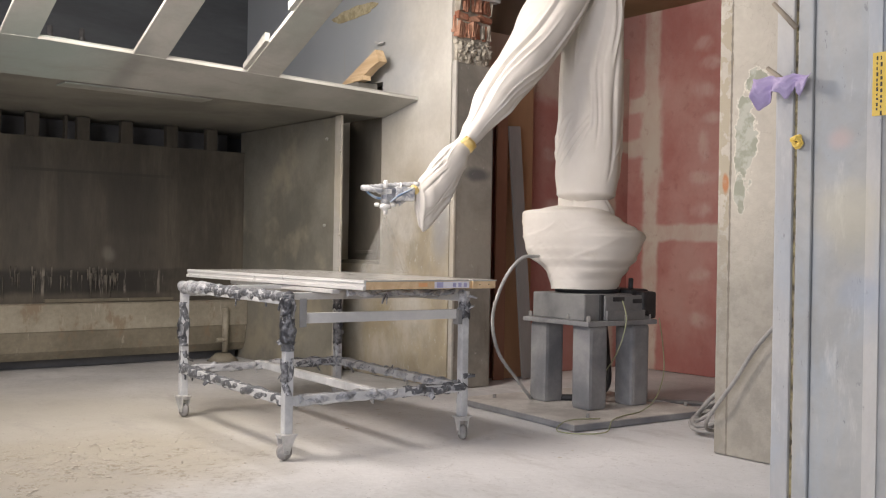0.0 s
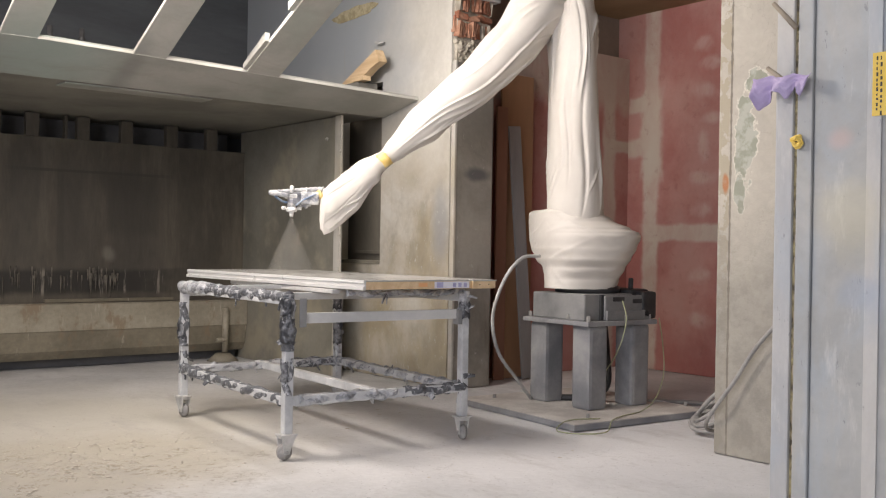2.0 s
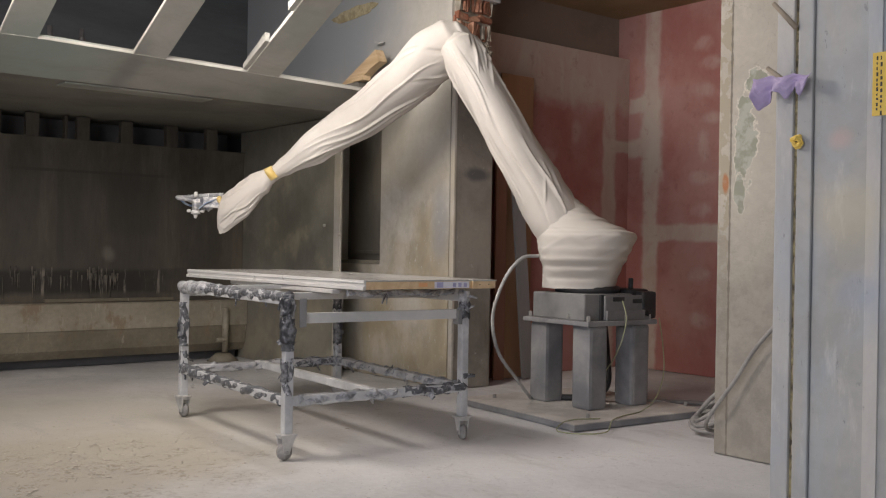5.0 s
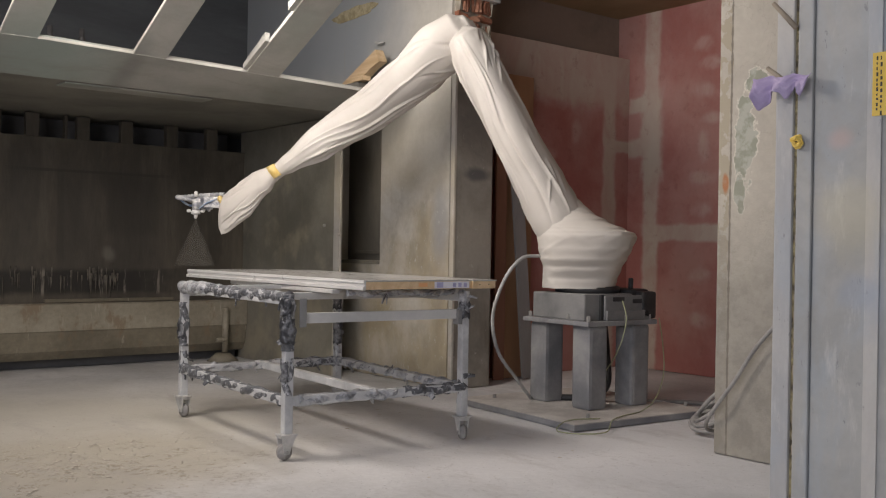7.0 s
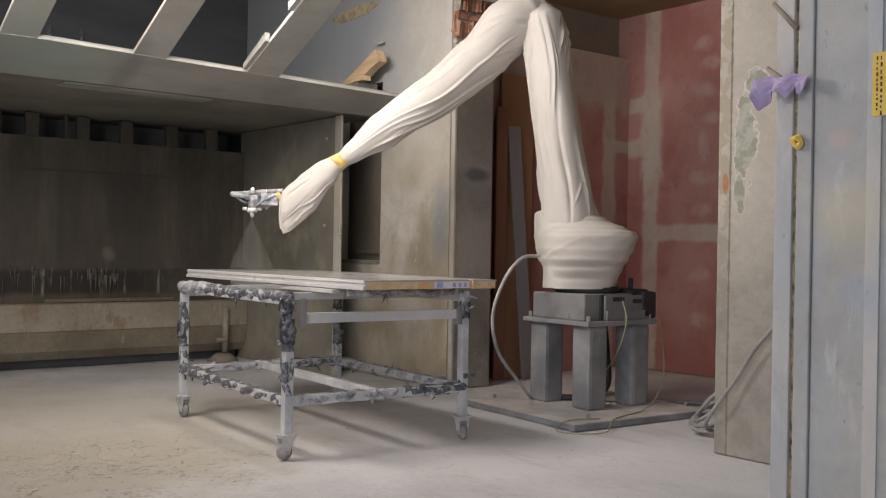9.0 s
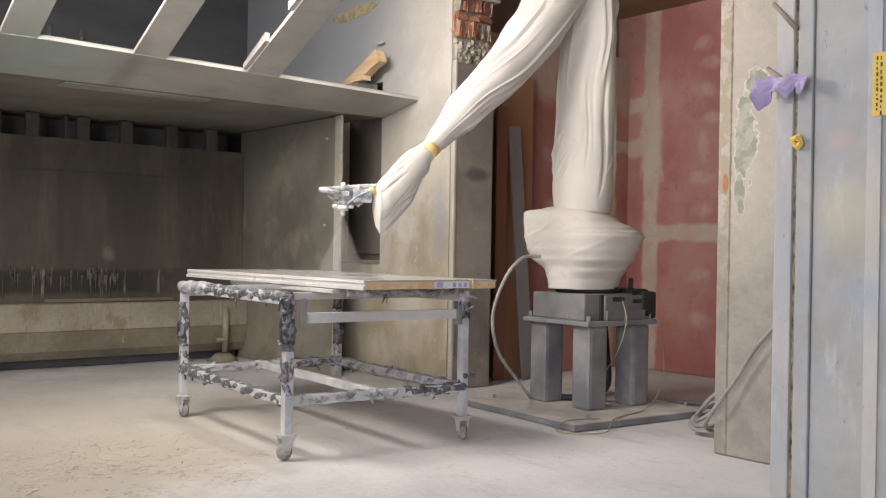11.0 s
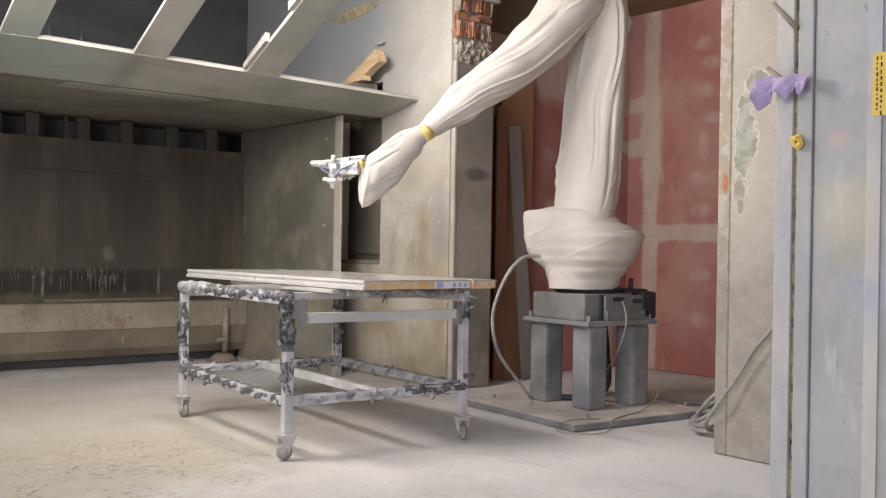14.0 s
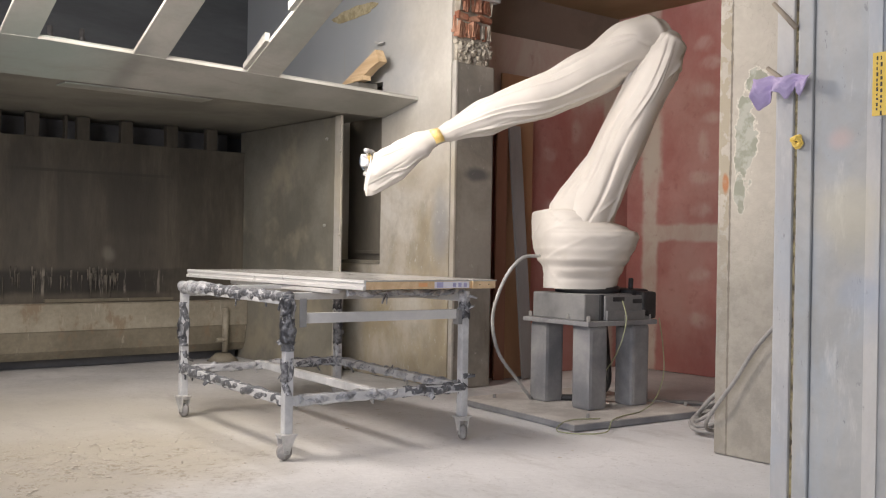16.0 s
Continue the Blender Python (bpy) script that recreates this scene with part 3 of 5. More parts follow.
    structure("ceiling", box(-3.7, 7.6, -4.1, 9.6, 4.2, 4.3), M_ROOM, "plain grey workshop ceiling", "ceiling")


def roof_z(y):
    return 2.37 + 0.48 * (6.4 - y)


def sag(x):
    return 0.0217 * max(0.0, x - 1.9)


def build_hood():
    """Sloped hood over the booth mouth: a band, then battens between openings."""
    hood = thing("booth_hood", "grey sloped booth hood panel with rectangular openings", "spray booth hood")
    def bar(xs, ring):
        """A bar along x whose section sags with the hood."""
        return skin(bmesh.new(), [[(x, y, z - sag(x) * min(1.0, (6.86 - y) / 0.46)) for y, z in ring] for x in xs])
    spans = [0.2, 1.9, 2.5, 3.1, 3.7, 4.3, 4.85]
    part("front_band", bar(spans, [(6.4, 2.37), (6.4, 2.40), (6.86, 2.235), (6.86, 2.205)]), M_HOOD, hood)
    part("edge_trim", bar(spans, [(6.394, 2.371), (6.394, 2.388), (6.4, 2.388), (6.4, 2.371)]), M_WHITETRIM, hood, "white edge of the hood opening")
    for x0, x1 in ((0.75, 1.0), (1.64, 1.86), (2.477, 2.70), (3.31, 3.566)):
        ring = [(6.4, roof_z(6.4)), (6.4, roof_z(6.4) + 0.035), (4.6, roof_z(4.6) + 0.035), (4.6, roof_z(4.6))]
        part("batten", bar((x0, x1), ring), M_HOOD, hood)
        ring = [(6.39, roof_z(6.39) - 0.002), (6.39, roof_z(6.39) + 0.02), (4.6, roof_z(4.6) + 0.02), (4.6, roof_z(4.6) - 0.002)]
        part("batten_edge", bar((x0 - 0.007, x0 - 0.001), ring), M_WHITETRIM, hood, "white batten edge")
    ring = [(6.38, roof_z(6.38) + 0.005), (6.38, roof_z(6.38) + 0.045), (6.06, roof_z(6.06) + 0.065), (6.06, roof_z(6.06) + 0.005)]
    part("lath_shaped_bar", bar((3.268, 3.302), ring), M_HOOD, hood, "pale lath-shaped bar lying along the batten")
    # second bar added in place of the bright end of a lamp fitting
    ring = [(5.74, roof_z(5.74) + 0.005), (5.74, roof_z(5.74) + 0.055), (5.45, roof_z(5.45) + 0.055), (5.45, roof_z(5.45) + 0.005)]
    part("lath_shaped_bar", bar((3.262, 3.302), ring), M_HOOD, hood, "pale lath-shaped bar lying along the batten")
    # things above the openings
    for x, y in ((2.3, 6.9), (2.75, 7.0), (2.1, 6.95)):
        w = thing("vent_pipe", "dusty grey stub pipe above the booth roof", "pipe")
        part("stub", cyl(0.018, 0.34, Matrix.Translation((x, y, 2.41))), M_BLACK, w, smooth=True)
        part("collar", cyl(0.026, 0.04, Matrix.Translation((x, y, 2.5)), bevel=0.006), M_BLACK, w)
    w = thing("duct_beam", "dark horizontal beam above the booth roof", "beam")
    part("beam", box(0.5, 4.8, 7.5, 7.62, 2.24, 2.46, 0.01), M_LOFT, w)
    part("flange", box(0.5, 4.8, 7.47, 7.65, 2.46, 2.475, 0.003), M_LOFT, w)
    for x, y, z, ln in ((1.3, 5.0, 2.97, 1.3), (2.95, 5.35, 3.13, 1.2)):
        lum = thing("tube_luminaire", "white fluorescent tube fitting above the booth roof", "lamp", "booth tubes")
        part("tray", box(x - ln / 2, x + ln / 2, y - 0.09, y + 0.09, z + 0.03, z + 0.07, 0.01), M_WHITETRIM, lum)
        for dy in (-0.05, 0.05):
            part("tube", cyl(0.013, ln - 0.08, Matrix.Translation((x, y + dy, z + 0.01)) @ pose(0, 0, 0, 0, 90, 0), 12), M_TUBE, lum, "lit glass tube", True)
        part("hanger", box(x - 0.01, x + 0.01, y - 0.01, y + 0.01, z + 0.07, 4.2), M_STEEL, lum)


def build_knobs():
    for x, y, z in ((4.495, 7.22, 1.28), (4.495, 7.2, 2.02), (4.487, 6.965, 1.9), (4.487, 6.965, 1.2), (4.487, 6.965, 0.75)):
        ob = part("wall_bolt", cyl(0.014, 0.02, pose(x - 0.004, y, z, 0, 90, 0), 12, bevel=0.004), M_POST, smooth=True)
        tagged(ob, "small oversprayed bolt head on the booth wall", "bolt", "booth wall bolts")


def build_trough():
    tr = thing("water_trough", "stained cream metal overspray trough along the booth wall", "trough")
    x0, x1 = 0.25, 4.495
    ring = [(8.60, 0.335), (8.60, 0.555), (8.615, 0.57), (8.72, 0.57), (8.72, 0.335)]
    part("front_apron", skin(bmesh.new(), [[(x0, y, z) for y, z in ring], [(x1, y, z) for y, z in ring]]), M_TROUGH, tr)
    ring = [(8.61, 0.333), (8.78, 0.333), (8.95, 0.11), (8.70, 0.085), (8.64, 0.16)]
    part("belly", skin(bmesh.new(), [[(x0, y, z) for y, z in ring], [(x1, y, z) for y, z in ring]]), M_TROUGH2, tr, "darker stained curved trough belly")
    # dark block added for the shadow gap below the trough
    part("gap_shade_block", box(x0, x1, 8.85, 9.1, 0, 0.12), M_DARK, tr)
    for x, y, z in ((4.25, 8.57, 0),):
        dp = thing("drain_pipe", "dusty pale drain pipe in front of the trough", "pipe")
        part("pipe", cyl(0.03, 0.42, Matrix.Translation((x, y, 0.29)), bevel=0.004), M_TROUGH, dp, smooth=True)
        part("foot", cyl(0.15, 0.07, Matrix.Translation((x - 0.02, y, 0.035)), 18, 0.07), M_TROUGH, dp, "heap of settled dust", True)
        part("valve", cyl(0.02, 0.09, Matrix.Translation((x - 0.05, y - 0.02, 0.2)) @ pose(0, 0, 0, 0, 90, 0)), M_TROUGH, dp)


def build_drips():
    """Paint that ran down the back wall and set as hanging drips."""
    rnd = random.Random(29)
    bm = bmesh.new()
    for i in range(60):
        x = rnd.choice((rnd.uniform(1.9, 3.3), rnd.gauss(2.5, 0.2), rnd.gauss(3.1, 0.12)))
        top, ln, r = rnd.uniform(0.79, 0.90), rnd.uniform(0.04, 0.21), rnd.uniform(0.004, 0.010)
        cyl(r * 0.25, ln, Matrix.Translation((x, 8.708 - r * 0.3, top - ln / 2)), 7, r, bm=bm)
    tagged(part("paint_drips", bm, M_DRIP, smooth=True), "pale set paint drips hanging on the back wall", "paint drips", kind="stuff")


def build_gap_posts():
    for x in (2.2, 2.51, 2.79, 2.94, 3.33, 3.76, 4.16):
        w = 0.012 if x == 2.79 else 0.055
        ob = part("gap_post", box(x - w, x + w, 8.73, 8.8, 1.99, 2.2, 0.006), M_BACK)
        tagged(ob, "grey short post in the gap under the booth ceiling", "post", "gap posts")
    # dark sheet added for the shade behind the gap
    structure("wall_gap_back", box(0.2, 4.5, 9.1, 9.14, 1.9, 2.2), M_DARK, "dark sheet in place of the unlit space behind the wall gap", "wall")


def broken_brick(x0, x1, y0, y1, z0, z1, rnd):
    """A brick stump with chipped, uneven faces."""
    bm = box(-0.5, 0.5, -0.5, 0.5, -0.5, 0.5)
    size = Vector((x1 - x0, y1 - y0, z1 - z0))
    turn = pose((x0 + x1) / 2, (y0 + y1) / 2, (z0 + z1) / 2, rnd.uniform(-5, 5), rnd.uniform(-7, 7), rnd.uniform(-6, 6))
    bmesh.ops.subdivide_edges(bm, edges=bm.edges, cuts=1, use_grid_fill=True)
    for v in bm.verts:
        v.co = turn @ Vector([c * w + rnd.uniform(-0.006, 0.006) for c, w in zip(v.co, size)])
    return bm


def build_pillar_top():
    """Broken head of the pillar: rubble, then bricks on end, then a metal frame."""
    top = thing("broken_pillar_head", "broken pillar head of exposed red brick and mortar", "masonry")
    bm = box(4.89, 5.23, 5.95, 6.24, 2.55, 3.45)
    part("mortar_core", bm, M_MORTAR, top)
    rnd = random.Random(3)
    for i in range(90):
        x, z = rnd.uniform(4.89, 5.23), rnd.uniform(2.57, 2.74)
        bm = bmesh.new()
        bmesh.ops.create_icosphere(bm, subdivisions=1, radius=rnd.uniform(0.010, 0.030), matrix=Matrix.Translation((x, 5.945 + rnd.uniform(-0.015, 0.01), z)))
        for v in bm.verts:
            v.co += Vector((noise.noise(v.co * 40), noise.noise(v.co * 40 + Vector((9, 0, 0))), noise.noise(v.co * 37))) * 0.018
        part("rubble", bm, M_MORTAR, top)
    z = 2.76
    row = 0
    while z < 3.4:
        h = 0.135 if row % 2 == 0 else 0.07
        x = 4.885
        while x < 5.225:
            w = rnd.uniform(0.022, 0.04) if row % 2 == 0 else rnd.uniform(0.09, 0.14)
            w = min(w, 5.235 - x)
            d = rnd.uniform(-0.03, 0.016)
            if rnd.random() < 0.86 and w > 0.012:
                low, high = rnd.uniform(0, 0.012), rnd.uniform(0.004, 0.03)
                part("brick", broken_brick(x, x + w - rnd.uniform(0.004, 0.01), 5.93 + d, 5.99, z + low, z + h - high, rnd), M_BRICK if rnd.random() < 0.8 else M_MORTAR, top)
            x += w
        z += h
        row += 1
    for i in range(5):
        part("brick", broken_brick(4.868, 4.9, 5.96 + i * 0.06, 6.01 + i * 0.06, 2.8 + (i % 2) * 0.1, 2.93 + (i % 2) * 0.1, rnd), M_BRICK, top)
    br = thing("metal_bracket", "pale square metal bracket at the pillar head", "bracket")
    part("cross_bar", box(4.9, 5.27, 5.87, 5.9, 3.07, 3.095, 0.003), M_ALU, br)
    part("side_bar", box(5.245, 5.27, 5.87, 5.95, 3.07, 3.3, 0.003), M_ALU, br)
    part("wall_plate", box(4.82, 4.9, 5.88, 5.95, 3.04, 3.1, 0.006), M_STICK, br)


def build_bay_boards():
    for name, x0, x1, z1, m, y, label in (
            ("hardboard_sheet", 5.60, 5.97, 2.6, M_BROWN, 6.2, "tall brown hardboard sheet leaning on the bay wall"),
            ("timber_batten", 5.50, 5.62, 2.3, M_REDBROWN, 6.14, "tall red-brown timber batten against the wall")):
        ob = part(name, box(x0, x1, y, y + 0.02, 0, z1, 0.003), m)
        tagged(ob, label, "board")
    bm = box(0, 0.13, 0, 0.02, 0, 2.15, 0.003, at=pose(5.78, 6.08, 0, -1.5, -4, 0))
    tagged(part("leaning_plank", bm, M_GREYBOARD), "grey weathered plank leaning against the boards", "plank")


def build_door_side():
    """Worn jamb and white sliding door near the view."""
    before = set(bpy.data.objects)
    jb = tagged(thing("door_1", "scuffed white steel sliding door in a worn jamb", "door"), kind="structure")
    part("jamb", box(4.12, 4.55, 2.575, 2.63, -0.0889, 3.3, 0.006), M_JAMB, jb)
    part("jamb_face", box(4.10, 4.15, 2.535, 2.625, -0.0889, 3.3, 0.008), M_JAMB, jb)
    part("seal_strip", box(4.118, 4.2, 2.503, 2.537, -0.0889, 3.3), M_GAPDIRT, jb, "dirty crumbling gap strip")
    part("door_stile", box(4.085, 4.16, 2.43, 2.505, -0.0889, 3.3, 0.008), M_DOOR, jb)
    part("door_leaf", box(4.10, 4.16, 2.13, 2.427, -0.0889, 3.3, 0.006), M_DOOR, jb)
    part("door_batten", box(4.088, 4.10, 2.108, 2.172, -0.0889, 3.3, 0.003), M_JAMB, jb, "pale upright strip on the door")
    part("door_leaf", box(4.10, 4.16, 0.2, 2.127, -0.0889, 3.3, 0.004), M_DOOR, jb)
    rnd = random.Random(8)
    for i in range(40):
        z = rnd.uniform(0.1, 2.4)
        part("paint_flake", box(4.094, 4.102, 2.506 - rnd.uniform(0, 0.012), 2.512, z, z + rnd.uniform(0.01, 0.06), 0.001), M_STICK, jb)
    structure("wall_door_side", box(4.2, 4.5, -4.3, 2.62, -0.0889, 4.45), M_ROOM, "plain wall behind the sliding door", "wall")

    def peg(y, z, ln, tilt):
        ob = part("wooden_peg", cyl(0.013, ln, pose(4.05, y, z, 0, 0, 0) @ pose(0, 0, 0, tilt, -25, 0), 10, 0.010, bevel=0.002), M_STICK, smooth=True)
        return tagged(ob, "grey wooden peg wedged in the door gap", "peg", "pegs in the door gap")
    peg(2.555, 2.20, 0.16, -33)
    peg(2.585, 1.925, 0.13, -45)
    # rag draped over the lower peg
    bm = bmesh.new()
    nu, nv = 34, 22
    rows = []
    for j in range(nv + 1):
        v = j / nv
        row = []
        for i in range(nu + 1):
            u = i / nu
            def zig(p):
                return abs((p + 0.5) % 2 - 1) * 2 - 1
            y = 2.705 - 0.30 * u
            top = 1.925 - 0.012 * u + 0.008 * zig(u * 5)
            low = line_between([(0, 0.09), (0.10, 0.155), (0.22, 0.125), (0.38, 0.075), (0.52, 0.07), (0.60, 0.115), (0.70, 0.06), (0.84, 0.05), (0.95, 0.105), (1, 0.05)], u)
            x = 4.035 + 0.030 * zig(u * 4.4 + v * 0.5) * (0.35 + v) + 0.008 * noise.noise((u * 9, v * 7, 2))
            row.append((x - 0.02 * v, y + 0.03 * v * (u - 0.5), top - low * v))
        rows.append(row)
    front = [[bm.verts.new(p) for p in r] for r in rows]
    rear = [[bm.verts.new((p[0] + 0.004, p[1], p[2])) for p in r] for r in rows]
    for s in (front, rear):
        for a, b in zip(s, s[1:]):
            for i in range(nu):
                bm.faces.new((a[i], a[i + 1], b[i + 1], b[i]))
    edge = front[0] + [r[-1] for r in front[1:]] + front[-1][::-1][1:] + [r[0] for r in front[::-1][1:-1]]
    back = rear[0] + [r[-1] for r in rear[1:]] + rear[-1][::-1][1:] + [r[0] for r in rear[::-1][1:-1]]
    for i in range(len(edge)):
        k = (i + 1) % len(edge)
        bm.faces.new((edge[i], edge[k], back[k], back[i]))
    tagged(part("rag", bm, M_PURPLE, smooth=True), "crumpled lilac rag hung on a wooden peg", "rag")
    # knot of tape hung on the gap, strip with unreadable writing
    pts = []
    for i in range(22):
        a = 2.2 * math.pi * i / 10
        r = 0.026 - 0.0006 * i
        pts.append((4.07 - 0.0012 * i, 2.488 + r * math.cos(a) + 0.006 * math.sin(3 * a), 1.615 + 1.1 * r * math.sin(a)))
    tagged(part("tape_knot", pipe(pts, 0.008, 7, 4, rough=0.006, seed=2.0), M_YELLOW), "crumpled knot of yellow tape on the door edge", "tape")
    st = thing("yellow_strip", "yellow strip with faded handwriting stuck on the door", "sign")
    part("strip", box(4.083, 4.0872, 2.02, 2.148, 1.70, 1.972, 0.001), M_YELLOW, st)
    for col_y in (2.13, 2.112, 2.085):
        z = 1.955
        while z > 1.72:
            h = rnd.uniform(0.008, 0.02)
            part("ink_bar", box(4.081, 4.0828, col_y - rnd.uniform(0.004, 0.009), col_y, z - h, z), M_INK, st)
            z -= h + rnd.uniform(0.006, 0.014)
    # the whole door front is laid out at 4.1 m, and stands at 0.925 of that distance
    draw = Matrix.Translation(EYE) @ Matrix.Scale(0.925, 4) @ Matrix.Translation(-Vector(EYE))
    for ob in set(bpy.data.objects) - before:
        if ob.data:
            ob.data.transform(draw)


def build_wood_block():
    b = thing("wood_wedge", "raw pine wedge block on the booth hood", "wood block")
    bm = bmesh.new()
    ring = [(7.28, 2.50), (6.74, 2.745), (6.68, 2.64), (6.80, 2.60), (7.05, 2.48)]
    skin(bm, [[(4.66, y, z) for y, z in ring], [(4.74, y, z) for y, z in ring]])
    part("wedge", bm, M_PINE, b)
    part("cross_piece", box(4.58, 4.66, 6.80, 6.97, 2.49, 2.53, 0.004), M_PINE, b)
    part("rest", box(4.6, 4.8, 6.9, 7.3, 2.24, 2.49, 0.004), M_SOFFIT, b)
    h = part("wall_hook", pipe([(4.86, 6.97, 2.86), (4.82, 6.97, 2.86), (4.80, 6.9, 2.84), (4.83, 6.86, 2.85)], 0.01), M_STEEL, smooth=True)
    tagged(h, "small grey hook on the plaster wall", "hook")
    bm = bmesh.new()
    ring = []
    for i in range(40):
        a = 2 * math.pi * i / 40
        r = 1 + 0.35 * noise.noise((math.cos(a) * 2, math.sin(a) * 2, 4))
        ring.append((7.36 + 0.36 * r * math.cos(a), 3.19 + 0.055 * r * math.sin(a) - 0.06 * math.cos(a) * 0.2))
    skin(bm, [[(4.862, y, z) for y, z in ring], [(4.852, y, z) for y, z in ring]])
    tagged(part("plaster_scar", bm, M_SCAR), "rough bare patch where plaster fell off", "plaster patch")


# ---------------------------------------------------------------- cart and panel
CART = pose(3.158, 5.142, 0, 0, 0, -3.88)
HL, HW = 0.5575, 0.7488


def wrap(a, b, radius, parent, seed, tails=3):
    """Crumpled foil round a tube from a to b, with torn ends."""
    a, b = Vector(a), Vector(b)
    n = max(3, int((b - a).length / 0.05))
    pts = [a.lerp(b, i / n) + Vector((noise.noise((i * 1.3, seed, 0)), noise.noise((i, seed, 5)), noise.noise((i, 3, seed)))) * 0.005 for i in range(n + 1)]
    bm = pipe(pts, radius * 0.9, 16, 7, rough=0.010, seed=seed * 3.1)
    rnd = random.Random(int(seed * 100))
    for k in range(tails):
        c = a.lerp(b, rnd.random())
        w = Vector((rnd.uniform(-1, 1), rnd.uniform(-1, 1), rnd.uniform(-1.4, 0.3))).normalized()
        s = w.orthogonal().normalized() * rnd.uniform(0.012, 0.03)
        tip = c + w * rnd.uniform(0.045, 0.085)
        v = [bm.verts.new(q) for q in (c - s, c + s, tip + s * 0.5, tip - s * 0.3)]
        u = [bm.verts.new(q.co + w.cross(s).normalized() * 0.004) for q in v]
        bm.faces.new(v)
        bm.faces.new(u[::-1])
        for i in range(4):
            bm.faces.new((v[i], v[(i + 1) % 4], u[(i + 1) % 4], u[i]))
    part("foil_wrap", bm, M_WRAP, parent, "crumpled paint-caked foil", True)


def film_scrap(x, y, z0, z1, a0, a1, radius, parent, seed):
    """A torn patch of black film that clings to a leg, with ragged edges."""
    bm = bmesh.new()
    nu, nv = 14, 12
    skins = []
    for thick in (0.0, 0.003):
        rows = []
        for j in range(nv + 1):
            row = []
            for i in range(nu + 1):
                u, v = i / nu, j / nv
                rag = 0.03 * noise.noise((u * 5, seed, v * 2)) * (1 if v < 0.5 else -0.6)
                z = z1 + (z0 - z1) * v + rag
                a = radians(a0 + (a1 - a0) * (u + 0.12 * noise.noise((v * 6, seed, 3)) * (2 * u - 1)))
                r = radius + 0.010 * noise.noise((u * 6, v * 7, seed)) + 0.012 * v * v * max(0.0, noise.noise((u * 3, seed, 1))) - thick
                row.append(bm.verts.new((x + r * math.cos(a), y + r * math.sin(a), z)))
            rows.append(row)
        skins.append(rows)
    front, back = skins
    for rows in skins:
        for a, b in zip(rows, rows[1:]):
            for i in range(nu):
                bm.faces.new((a[i], a[i + 1], b[i + 1], b[i]))
    rims = []
    for rows in skins:
        rims.append(rows[0] + [r[-1] for r in rows[1:]] + rows[-1][::-1][1:] + [r[0] for r in rows[::-1][1:-1]])
    for i in range(len(rims[0])):
        k = (i + 1) % len(rims[0])
        bm.faces.new((rims[0][i], rims[0][k], rims[1][k], rims[1][i]))
    part("film_scrap", bm, M_FILM, parent, "torn patch of glossy black film", True)


